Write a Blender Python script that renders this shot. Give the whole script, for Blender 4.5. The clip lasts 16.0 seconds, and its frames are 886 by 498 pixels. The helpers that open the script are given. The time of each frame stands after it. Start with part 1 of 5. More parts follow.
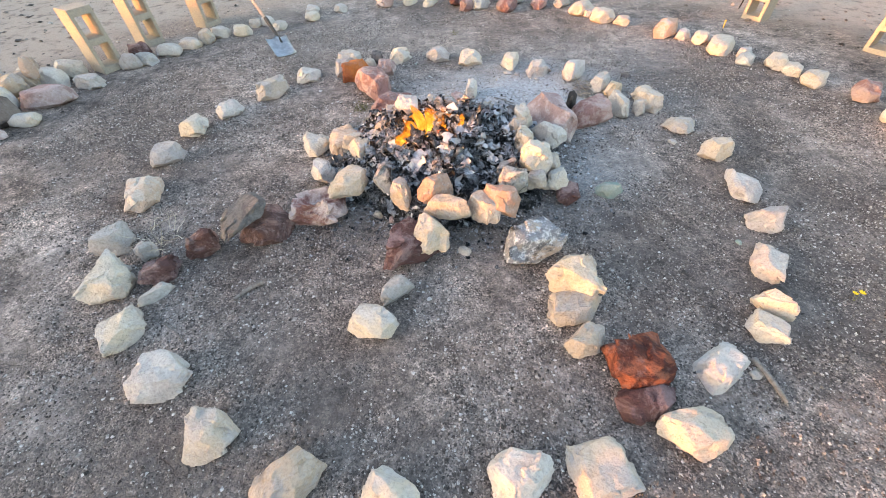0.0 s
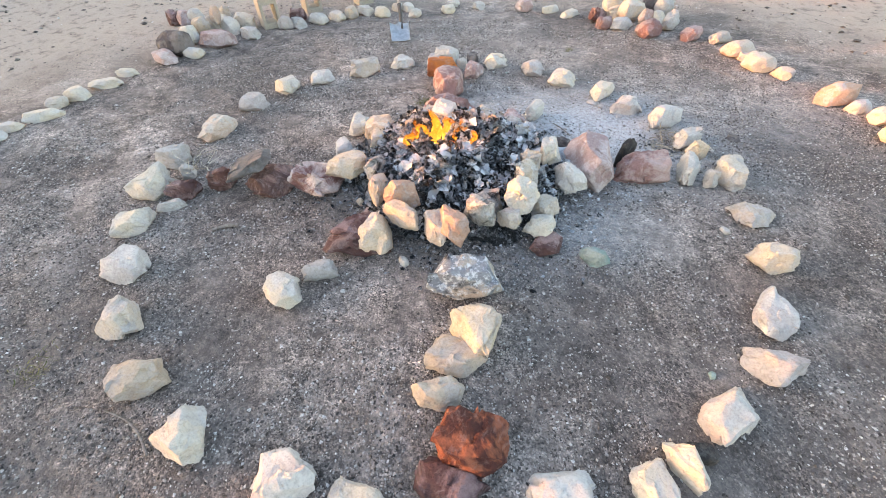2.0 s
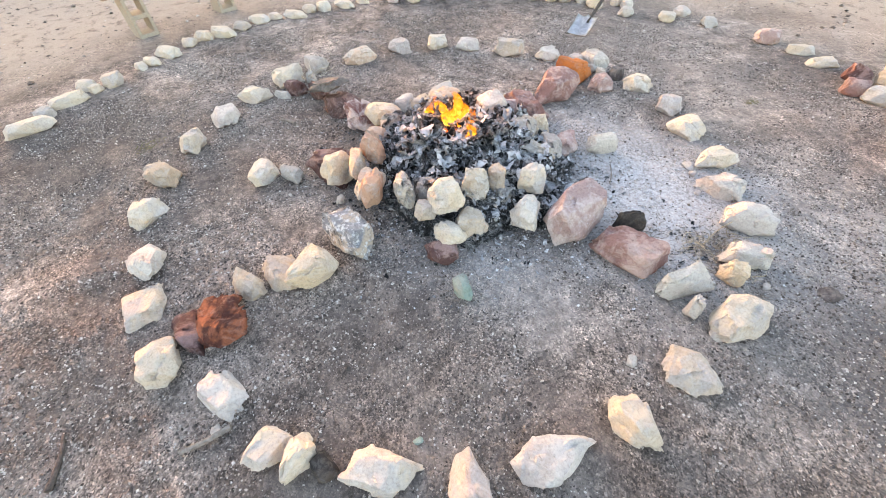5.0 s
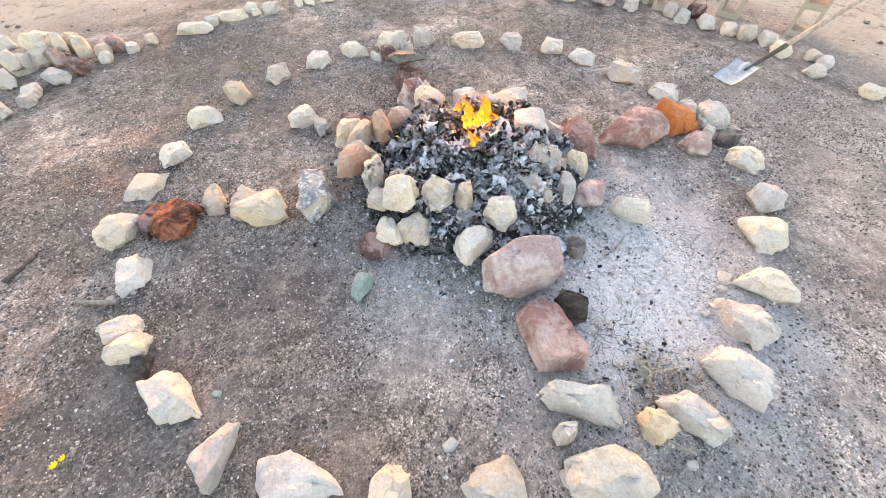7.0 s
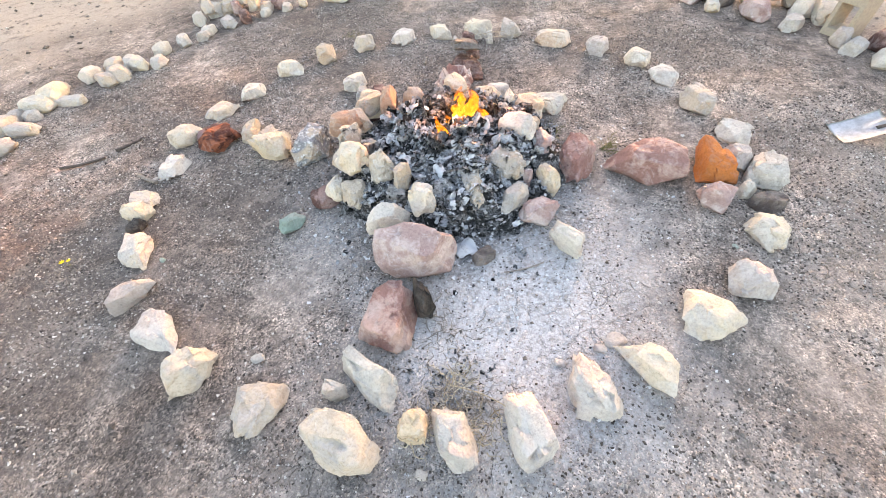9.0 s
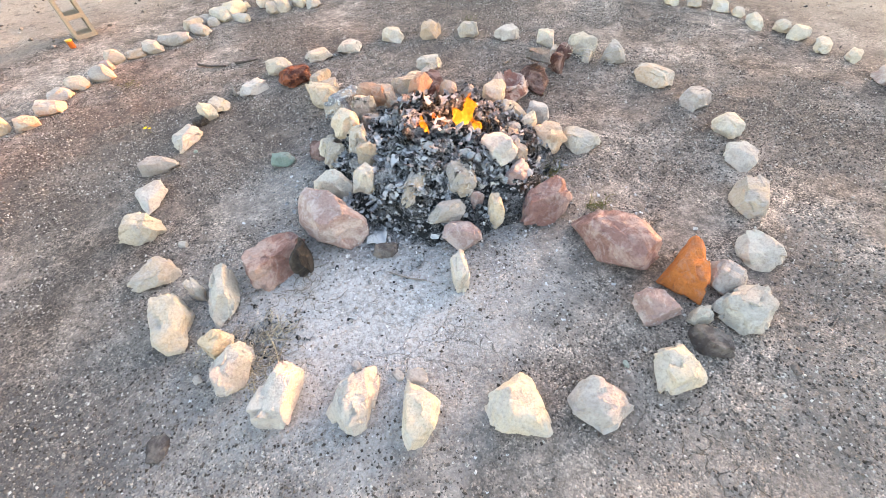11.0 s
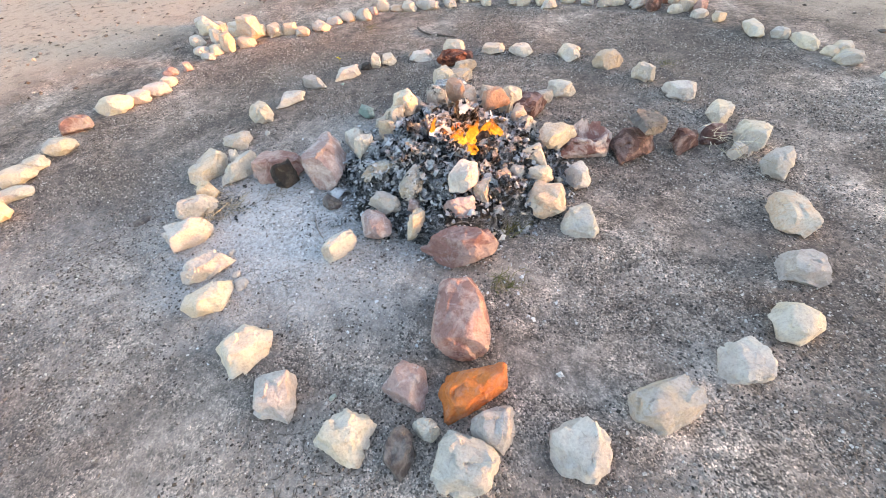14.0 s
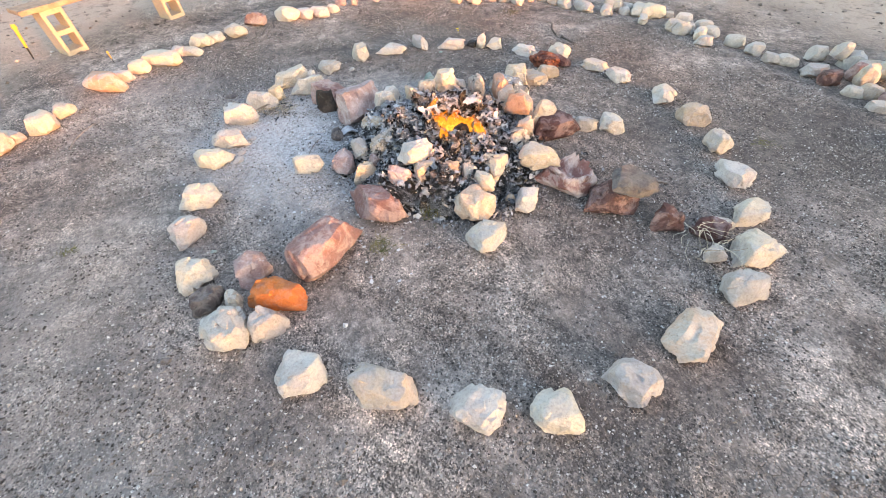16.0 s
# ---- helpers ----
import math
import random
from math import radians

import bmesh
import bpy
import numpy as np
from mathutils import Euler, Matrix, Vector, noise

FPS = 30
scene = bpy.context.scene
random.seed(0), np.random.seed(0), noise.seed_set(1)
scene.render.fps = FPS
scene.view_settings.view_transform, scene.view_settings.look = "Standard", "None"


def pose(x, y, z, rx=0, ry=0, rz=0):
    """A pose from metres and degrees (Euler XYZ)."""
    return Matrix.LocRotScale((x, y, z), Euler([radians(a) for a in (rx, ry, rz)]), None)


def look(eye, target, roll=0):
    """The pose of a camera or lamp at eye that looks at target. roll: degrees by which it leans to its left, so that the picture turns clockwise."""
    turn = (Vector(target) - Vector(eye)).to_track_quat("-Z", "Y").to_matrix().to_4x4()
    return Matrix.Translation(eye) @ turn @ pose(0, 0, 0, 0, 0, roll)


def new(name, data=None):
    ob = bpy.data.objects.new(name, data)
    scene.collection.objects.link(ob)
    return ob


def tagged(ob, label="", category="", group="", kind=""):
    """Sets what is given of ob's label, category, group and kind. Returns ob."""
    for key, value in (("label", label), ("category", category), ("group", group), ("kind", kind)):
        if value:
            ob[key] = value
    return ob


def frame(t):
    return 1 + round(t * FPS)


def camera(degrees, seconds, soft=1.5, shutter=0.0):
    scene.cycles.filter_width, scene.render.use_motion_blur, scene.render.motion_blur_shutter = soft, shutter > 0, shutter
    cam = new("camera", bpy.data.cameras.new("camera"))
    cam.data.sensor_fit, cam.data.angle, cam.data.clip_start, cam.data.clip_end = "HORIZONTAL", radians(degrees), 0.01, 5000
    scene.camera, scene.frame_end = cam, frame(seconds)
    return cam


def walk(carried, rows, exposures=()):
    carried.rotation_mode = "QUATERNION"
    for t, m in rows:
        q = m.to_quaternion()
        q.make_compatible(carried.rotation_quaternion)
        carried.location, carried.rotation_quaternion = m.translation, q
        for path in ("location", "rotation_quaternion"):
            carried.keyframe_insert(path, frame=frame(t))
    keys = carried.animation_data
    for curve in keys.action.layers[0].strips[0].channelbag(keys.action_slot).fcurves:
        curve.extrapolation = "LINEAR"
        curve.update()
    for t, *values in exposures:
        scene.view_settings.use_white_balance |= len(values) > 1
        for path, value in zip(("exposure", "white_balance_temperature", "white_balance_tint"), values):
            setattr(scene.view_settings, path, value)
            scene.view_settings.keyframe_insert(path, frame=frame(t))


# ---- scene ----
cam = camera(96.8, 16.0, soft=0.75)
PATH = [
    (0, (0.018, -0.016, 1.505), (0.009, 1.335, 0.031), -1.8),
    (0.5, (0.278, -0.007, 1.494), (0.117, 1.33, 0.016), -0.3),
    (1, (0.534, 0.012, 1.518), (0.217, 1.313, 0.033), -0.5),
    (1.5, (0.731, 0.155, 1.517), (0.274, 1.423, 0.039), -0.8),
    (2, (0.913, 0.261, 1.526), (0.277, 1.461, 0.057), -1.7),
    (2.5, (1.221, 0.325, 1.535), (0.442, 1.399, 0.038), -1.9),
    (3, (1.422, 0.448, 1.529), (0.516, 1.418, 0.033), -1.9),
    (3.5, (1.585, 0.631, 1.552), (0.56, 1.492, 0.065), -2.6),
    (4, (1.719, 0.807, 1.551), (0.599, 1.542, 0.065), -2.8),
    (4.2, (1.806, 0.915, 1.553), (0.659, 1.59, 0.061), -2.6),
    (6.3, (2.051, 1.989, 1.51), (0.712, 1.932, 0.026), -2.3),
    (6.5, (2.042, 2.084, 1.506), (0.714, 1.969, 0.015), -1.7),
    (7, (1.935, 2.314, 1.497), (0.653, 2.075, -0.019), 0.0),
    (7.5, (1.882, 2.558, 1.502), (0.646, 2.146, -0.016), -1.1),
    (8, (1.879, 2.917, 1.515), (0.722, 2.345, -0.014), -2.8),
    (8.5, (1.76, 3.177, 1.496), (0.677, 2.453, -0.022), -4.2),
    (9, (1.583, 3.395, 1.523), (0.627, 2.525, -0.003), -5.4),
    (9.2, (1.502, 3.492, 1.519), (0.595, 2.578, -0.011), -5.3),
    (11.3, (0.5, 4.099, 1.559), (0.227, 2.839, 0.03), -4.2),
    (11.5, (0.388, 4.118, 1.548), (0.187, 2.836, 0.025), -4.5),
    (12, (0.079, 4.135, 1.557), (0.057, 2.82, 0.051), -5.8),
    (12.5, (-0.267, 4.21, 1.56), (-0.099, 2.877, 0.079), -6.7),
    (13, (-0.541, 4.219, 1.572), (-0.175, 2.923, 0.093), -6.8),
    (13.5, (-0.801, 4.081, 1.55), (-0.283, 2.843, 0.067), -5.7),
    (14, (-0.993, 3.959, 1.536), (-0.262, 2.822, 0.063), -6.6),
    (14.5, (-1.411, 3.805, 1.555), (-0.52, 2.803, 0.071), -5.8),
    (15, (-1.636, 3.61, 1.563), (-0.596, 2.745, 0.089), -4.7),
    (15.5, (-1.783, 3.38, 1.574), (-0.655, 2.646, 0.095), -2.6),
    (16, (-2.044, 3.213, 1.586), (-0.855, 2.605, 0.096), -1.1),
]
walk(cam, [(t, look(eye, target, roll)) for t, eye, target, roll in PATH],
     [(0, 3.28, 6110, 17), (1.5, 3.39, 6160, 18), (3.5, 3.60, 6460, 21), (4.2, 3.64, 6610, 22), (6.5, 3.77, 6910, 24), (9, 3.83, 6960, 24), (11.5, 3.64, 6690, 20),
      (12.5, 3.60, 6460, 19), (14, 3.42, 6260, 18), (16, 3.37, 6210, 18)])

# ---- light ----
world = bpy.data.worlds.new("evening_sky")
scene.world = world
world.use_nodes = True
wn = world.node_tree
sky = wn.nodes.new("ShaderNodeTexSky")
sky.sky_type = "NISHITA"
sky.sun_disc = False
SUN_ELEVATION, SUN_AZIMUTH = radians(3.6), radians(250.0)   # azimuth clockwise from +Y
sky.sun_elevation, sky.sun_rotation = SUN_ELEVATION, SUN_AZIMUTH
sky.air_density, sky.dust_density = 1.0, 2.0
wn.nodes["Background"].inputs["Strength"].default_value = 0.15
wn.links.new(sky.outputs[0], wn.nodes["Background"].inputs["Color"])
sun = new("sun", bpy.data.lights.new("sun", "SUN"))
sun.data.energy, sun.data.angle, sun.data.color = 0.9, radians(1.0), (1.0, 0.30, 0.045)
to_sun = Vector((math.sin(SUN_AZIMUTH) * math.cos(SUN_ELEVATION), math.cos(SUN_AZIMUTH) * math.cos(SUN_ELEVATION), math.sin(SUN_ELEVATION)))
sun.rotation_euler = to_sun.to_track_quat("Z", "Y").to_euler()
sun.location = to_sun * 30


# ---- materials ----
def tree(name, rough=0.9):
    m = bpy.data.materials.new(name)
    m.use_nodes = True
    nt = m.node_tree
    b = nt.nodes["Principled BSDF"]
    b.inputs["Roughness"].default_value = rough
    b.inputs["Specular IOR Level"].default_value = 0.25
    return m, nt, b


def noise_node(nt, vec, scale, detail=6.0, rough=0.6, dist=0.0):
    n = nt.nodes.new("ShaderNodeTexNoise")
    n.inputs["Scale"].default_value, n.inputs["Detail"].default_value = scale, detail
    n.inputs["Roughness"].default_value, n.inputs["Distortion"].default_value = rough, dist
    nt.links.new(vec, n.inputs["Vector"])
    return n.outputs["Fac"]


def ramp(nt, fac, stops):
    r = nt.nodes.new("ShaderNodeValToRGB")
    e = r.color_ramp.elements
    while len(e) < len(stops):
        e.new(0.5)
    for k, (p, c) in zip(e, stops):
        k.position = p
        k.color = (*c, 1) if len(c) == 3 else c
    nt.links.new(fac, r.inputs["Fac"])
    return r.outputs["Color"]


def grey(nt, fac, lo, hi, a=0.0, b=1.0):
    m = nt.nodes.new("ShaderNodeMapRange")
    for k, v in zip(("From Min", "From Max", "To Min", "To Max"), (lo, hi, a, b)):
        m.inputs[k].default_value = v
    nt.links.new(fac, m.inputs["Value"])
    return m.outputs["Result"]


def mix(nt, fac, a, b, mode="MIX"):
    m = nt.nodes.new("ShaderNodeMix")
    m.data_type, m.blend_type = "RGBA", mode
    for sock, v in ((m.inputs["Factor"], fac), (m.inputs["A"], a), (m.inputs["B"], b)):
        if isinstance(v, (int, float)):
            sock.default_value = v
        elif isinstance(v, tuple):
            sock.default_value = (*v, 1)
        else:
            nt.links.new(v, sock)
    return m.outputs["Result"]


def calc(nt, op, a, b=0.0):
    m = nt.nodes.new("ShaderNodeMath")
    m.operation = op
    for sock, v in zip(m.inputs, (a, b)):
        if isinstance(v, (int, float)):
            sock.default_value = v
        else:
            nt.links.new(v, sock)
    return m.outputs[0]


def bump(nt, b, height, strength, distance):
    n = nt.nodes.new("ShaderNodeBump")
    n.inputs["Strength"].default_value, n.inputs["Distance"].default_value = strength, distance
    nt.links.new(height, n.inputs["Height"])
    nt.links.new(n.outputs["Normal"], b.inputs["Normal"])


def object_vec(nt):
    """Object coordinates, shifted by a random amount for each object."""
    tc, oi = nt.nodes.new("ShaderNodeTexCoord"), nt.nodes.new("ShaderNodeObjectInfo")
    v = nt.nodes.new("ShaderNodeVectorMath")
    v.operation = "MULTIPLY_ADD"
    v.inputs[1].default_value = (1, 1, 1)
    nt.links.new(tc.outputs["Object"], v.inputs[0])
    s = nt.nodes.new("ShaderNodeCombineXYZ")
    for i, k in enumerate((37.0, 91.0, 53.0)):
        nt.links.new(calc(nt, "MULTIPLY", oi.outputs["Random"], k), s.inputs[i])
    nt.links.new(s.outputs[0], v.inputs[2])
    return v.outputs[0], oi.outputs["Random"]


def rock(name, main, second, stain, soot=0.0, ash=0.0, second_lo=0.47, second_hi=0.56, relief=1.0):
    """Weathered rock: two minerals in patches, iron stains, fine speckle, chipped relief."""
    m, nt, b = tree(name, 0.88)
    v, rnd = object_vec(nt)
    big = noise_node(nt, v, 6.0, 5.0, 0.6, 0.6)
    mid = noise_node(nt, v, 19.0, 7.0, 0.65, 0.3)
    fine = noise_node(nt, v, 90.0, 5.0, 0.7)
    soft = noise_node(nt, v, 13.0, 3.0, 0.5, 0.8)
    col = mix(nt, grey(nt, big, second_lo, second_hi), main, second)
    col = mix(nt, grey(nt, mid, 0.54, 0.70, 0.0, 0.55), col, stain)
    crust = grey(nt, noise_node(nt, v, 11.0, 9.0, 0.68, 1.4), 0.52, 0.60, 0.0, 0.35)
    col = mix(nt, crust, col, tuple(min(0.72, 0.07 + 1.16 * (0.6 * k + 0.4 * sum(second) / 3)) for k in second))
    pits = grey(nt, noise_node(nt, v, 38.0, 6.0, 0.7, 0.5), 0.62, 0.70, 0.0, 0.45)
    col = mix(nt, pits, col, tuple(0.42 * k for k in stain))
    shade = mix(nt, 1.0, col, ramp(nt, fine, [(0.30, (0.78, 0.77, 0.76)), (0.5, (1, 1, 1)), (0.7, (1.1, 1.1, 1.09))]), "MULTIPLY")
    col = mix(nt, 1.0, shade, ramp(nt, rnd, [(0.0, (0.82, 0.8, 0.8)), (0.5, (1, 1, 1)), (1.0, (1.08, 1.05, 0.98))]), "MULTIPLY")
    if soot:
        col = mix(nt, grey(nt, noise_node(nt, v, 9.0, 6.0, 0.7, 0.8), 0.62 - 0.25 * soot, 0.72 - 0.2 * soot), col, (0.018, 0.017, 0.017))
    if ash:
        col = mix(nt, grey(nt, noise_node(nt, v, 30.0, 6.0, 0.75), 0.66 - 0.2 * ash, 0.76 - 0.2 * ash), col, (0.6, 0.6, 0.6))
    nt.links.new(col, b.inputs["Base Color"])
    vor = nt.nodes.new("ShaderNodeTexVoronoi")
    vor.inputs["Scale"].default_value = 16.0
    wv = nt.nodes.new("ShaderNodeVectorMath")
    wv.operation = "MULTIPLY_ADD"
    wv.inputs[1].default_value = (0.12, 0.12, 0.12)
    warp = nt.nodes.new("ShaderNodeTexNoise")
    warp.inputs["Scale"].default_value = 11.0
    nt.links.new(v, warp.inputs["Vector"])
    nt.links.new(warp.outputs["Color"], wv.inputs[0])
    nt.links.new(v, wv.inputs[2])
    nt.links.new(wv.outputs[0], vor.inputs["Vector"])
    hgt = calc(nt, "ADD", calc(nt, "MULTIPLY", mid, 0.5), calc(nt, "ADD", calc(nt, "MULTIPLY", soft, 0.7), calc(nt, "MULTIPLY", fine, 0.40)))
    hgt = calc(nt, "ADD", hgt, calc(nt, "MULTIPLY", vor.outputs["Distance"], 0.55))
    hgt = calc(nt, "SUBTRACT", hgt, calc(nt, "MULTIPLY", pits, 0.25))
    bump(nt, b, hgt, 0.85 * relief, 0.02)
    return m


ROCK = {
    "cream": (rock("cream_limestone", (0.585, 0.505, 0.405), (0.51, 0.465, 0.42), (0.45, 0.365, 0.285)), "cream limestone rock"),
    "pale": (rock("grey_limestone", (0.45, 0.42, 0.385), (0.51, 0.465, 0.42), (0.33, 0.30, 0.275)), "pale grey limestone rock"),
    "white": (rock("white_limestone", (0.55, 0.51, 0.47), (0.47, 0.425, 0.395), (0.39, 0.34, 0.305)), "whitish limestone rock"),
    "tan": (rock("tan_sandstone", (0.56, 0.455, 0.34), (0.49, 0.43, 0.37), (0.39, 0.29, 0.215)), "tan sandstone rock"),
    "peach": (rock("peach_sandstone", (0.54, 0.41, 0.32), (0.52, 0.45, 0.39), (0.42, 0.26, 0.18)), "peach sandstone rock"),
    "orange": (rock("orange_ochre_stone", (0.50, 0.165, 0.045), (0.40, 0.135, 0.055), (0.42, 0.22, 0.13)), "bright orange ochre rock"),
    # second colour of the red rock paints in orange sunlight on its ledges
    "red": (rock("red_scoria", (0.10, 0.036, 0.027), (0.33, 0.115, 0.062), (0.045, 0.022, 0.02), relief=1.8), "rough red volcanic rock"),
    "pinkred": (rock("red_granite", (0.265, 0.15, 0.135), (0.40, 0.285, 0.26), (0.15, 0.082, 0.076)), "pinkish red granite rock"),
    "pink": (rock("pink_granite", (0.36, 0.255, 0.24), (0.48, 0.39, 0.37), (0.22, 0.14, 0.13), ash=0.25), "weathered pink granite rock"),
    "maroon": (rock("maroon_stone", (0.105, 0.056, 0.052), (0.27, 0.18, 0.17), (0.05, 0.03, 0.03), second_lo=0.50, second_hi=0.58), "dark maroon rock"),
    "brown": (rock("brown_stone", (0.125, 0.07, 0.06), (0.30, 0.185, 0.155), (0.055, 0.035, 0.033), second_lo=0.50, second_hi=0.58), "brown rock"),
    "slate": (rock("blue_grey_slate", (0.105, 0.098, 0.10), (0.145, 0.135, 0.135), (0.07, 0.065, 0.066)), "flat blue-grey slab of rock"),
    "dark": (rock("dark_basalt", (0.095, 0.078, 0.074), (0.20, 0.165, 0.145), (0.06, 0.05, 0.05)), "dark grey basalt rock"),
    "black": (rock("charred_rock", (0.034, 0.030, 0.029), (0.085, 0.070, 0.063), (0.012, 0.012, 0.012)), "charred black rock"),
    "green": (rock("green_stone", (0.25, 0.33, 0.29), (0.33, 0.37, 0.33), (0.2, 0.22, 0.2)), "pale green flat rock"),
    "grey": (rock("sooted_grey_stone", (0.33, 0.32, 0.31), (0.42, 0.40, 0.37), (0.18, 0.16, 0.15), soot=0.35, ash=0.3), "soot-stained grey rock"),
    "sooty": (rock("sooted_tan_stone", (0.47, 0.40, 0.32), (0.42, 0.39, 0.36), (0.28, 0.2, 0.15), soot=0.35, ash=0.5), "soot-blackened tan rock beside the fire"),
    "brick": (rock("burnt_orange_stone", (0.47, 0.31, 0.225), (0.45, 0.39, 0.36), (0.37, 0.22, 0.16), second_lo=0.56, second_hi=0.6), "orange-tinted broken block of stone"),
    "burnt": (rock("burnt_quartz", (0.48, 0.40, 0.32), (0.24, 0.245, 0.26), (0.12, 0.125, 0.14), soot=0.25, ash=0.75, second_lo=0.44, second_hi=0.52), "mottled tan and blue-grey burnt boulder"),
    "concave": (rock("hollow_red_stone", (0.25, 0.125, 0.11), (0.55, 0.44, 0.41), (0.14, 0.07, 0.06), second_lo=0.45, second_hi=0.55), "hollowed reddish rock with a pale rim"),
}


def ground_material():
    m, nt, b = tree("gravelly_desert_soil", 0.95)
    tc = nt.nodes.new("ShaderNodeTexCoord")
    v = tc.outputs["Object"]
    sep = nt.nodes.new("ShaderNodeSeparateXYZ")
    nt.links.new(v, sep.inputs[0])
    patch = noise_node(nt, v, 1.1, 6.0, 0.62, 0.5)
    clump = noise_node(nt, v, 7.0, 6.0, 0.7)
    grit = noise_node(nt, v, 85.0, 4.0, 0.75)
    lump = noise_node(nt, v, 24.0, 4.0, 0.7)
    col = ramp(nt, patch, [(0.30, (0.115, 0.094, 0.083)), (0.44, (0.200, 0.164, 0.144)), (0.54, (0.29, 0.241, 0.210)), (0.66, (0.41, 0.345, 0.303))])
    col = mix(nt, 1.0, col, ramp(nt, clump, [(0.36, (0.60, 0.60, 0.60)), (0.5, (1, 1, 1)), (0.62, (1.36, 1.35, 1.34))]), "MULTIPLY")
    def grains(scale):
        g = nt.nodes.new("ShaderNodeTexVoronoi")
        g.inputs["Scale"].default_value = scale
        nt.links.new(v, g.inputs["Vector"])
        one = nt.nodes.new("ShaderNodeSeparateColor")
        nt.links.new(g.outputs["Color"], one.inputs[0])
        return one.outputs[0], g.outputs["Distance"]

    sand_id, sand_d = grains(170.0)
    pea_id, pea_d = grains(70.0)
    loose = grey(nt, noise_node(nt, v, 2.6, 5.0, 0.7), 0.40, 0.58, 0.35, 1.0)
    tone = ramp(nt, sand_id, [(0.0, (0.20, 0.20, 0.20)), (0.34, (0.70, 0.70, 0.70)), (0.72, (1.12, 1.12, 1.11)), (0.92, (1.6, 1.58, 1.55)), (1.0, (2.3, 2.27, 2.22))])
    col = mix(nt, loose, col, mix(nt, 1.0, col, tone, "MULTIPLY"))
    tone = ramp(nt, pea_id, [(0.0, (0.60, 0.60, 0.60)), (0.25, (0.97, 0.97, 0.97)), (0.85, (1.04, 1.04, 1.04)), (1.0, (1.45, 1.44, 1.42))])
    col = mix(nt, loose, col, mix(nt, 1.0, col, tone, "MULTIPLY"))
    col = mix(nt, 1.0, col, ramp(nt, lump, [(0.36, (0.66, 0.66, 0.66)), (0.5, (1, 1, 1)), (0.64, (1.26, 1.25, 1.24))]), "MULTIPLY")

    def spot(x, y, r0, r1, wob, scale=3.0):
        dx, dy = calc(nt, "SUBTRACT", sep.outputs[0], x), calc(nt, "SUBTRACT", sep.outputs[1], y)
        d = calc(nt, "SQRT", calc(nt, "ADD", calc(nt, "MULTIPLY", dx, dx), calc(nt, "MULTIPLY", dy, dy)))
        n = calc(nt, "MULTIPLY", calc(nt, "SUBTRACT", noise_node(nt, v, scale, 6.0, 0.65), 0.5), wob)
        return grey(nt, calc(nt, "ADD", d, n), r0, r1, 1.0, 0.0)

    # pale sandy soil outside the trodden circle; its nearer west edge partly paints in glare
    out = calc(nt, "SUBTRACT", 1.0, spot(0.45, 1.85, 3.7, 5.0, 2.2, 1.2))
    sand = mix(nt, grey(nt, clump, 0.52, 0.66), (0.40, 0.335, 0.275), (0.19, 0.155, 0.13))
    sand = mix(nt, 1.0, sand, ramp(nt, grit, [(0.30, (0.7, 0.7, 0.7)), (0.5, (1, 1, 1)), (0.7, (1.15, 1.15, 1.15))]), "MULTIPLY")
    col = mix(nt, out, col, sand)
    # wind-blown ash
    speck = grey(nt, noise_node(nt, v, 42.0, 5.0, 0.75), 0.40, 0.60)
    for x, y, r0, r1, wob, k in ((0.72, 3.05, 0.25, 0.85, 0.7, 0.95), (0.10, 2.95, 0.1, 0.6, 0.6, 0.55), (1.15, 2.85, 0.05, 0.55, 0.5, 0.6), (1.6, 3.6, 0.1, 1.2, 0.9, 0.35), (0.85, 2.0, 0.1, 0.6, 0.5, 0.35), (0.1, 2.1, 0.55, 1.0, 0.4, 0.35)):
        a = calc(nt, "MULTIPLY", spot(x, y, r0, r1, wob), grey(nt, speck, 0.0, 1.0, k * 0.35, k))
        col = mix(nt, a, col, (0.55, 0.55, 0.56))
    # broad darker and paler soil patches round the ring
    for x, y, r0, r1, k, c in ((2.05, 1.3, 0.30, 1.40, 0.6, (0.085, 0.074, 0.068)), (-1.0, 0.1, 0.3, 1.4, 0.65, (0.085, 0.074, 0.068)), (0.9, -0.2, 0.2, 0.9, 0.35, (0.085, 0.074, 0.068)), (1.95, 3.0, 0.2, 0.95, 0.4, (0.085, 0.074, 0.068)), (-2.1, 2.5, 0.2, 0.9, 0.4, (0.085, 0.074, 0.068)),
                               (-0.2, 4.3, 0.3, 1.3, 0.35, (0.34, 0.31, 0.285)), (-1.4, 4.2, 0.2, 1.0, 0.3, (0.34, 0.31, 0.285))):
        col = mix(nt, calc(nt, "MULTIPLY", spot(x, y, r0, r1, 0.8, 2.0), k), col, mix(nt, 0.6, c, mix(nt, 1.0, (c[0] * 1.1, c[1] * 1.1, c[2] * 1.1), tone, "MULTIPLY")))
    # charcoal dust round the hearth
    coal = calc(nt, "MULTIPLY", spot(0.05, 2.12, 0.55, 0.95, 0.5, 4.0), grey(nt, noise_node(nt, v, 25.0, 5.0, 0.8), 0.42, 0.62, 0.95, 0.15))
    col = mix(nt, coal, col, (0.022, 0.021, 0.022))
    vor = nt.nodes.new("ShaderNodeTexVoronoi")
    vor.feature = "DISTANCE_TO_EDGE"
    vor.inputs["Scale"].default_value = 11.0
    wv = nt.nodes.new("ShaderNodeVectorMath")
    wv.operation = "MULTIPLY_ADD"
    wv.inputs[1].default_value = (0.22, 0.22, 0.0)
    warp = nt.nodes.new("ShaderNodeTexNoise")
    warp.inputs["Scale"].default_value, warp.inputs["Detail"].default_value = 6.0, 5.0
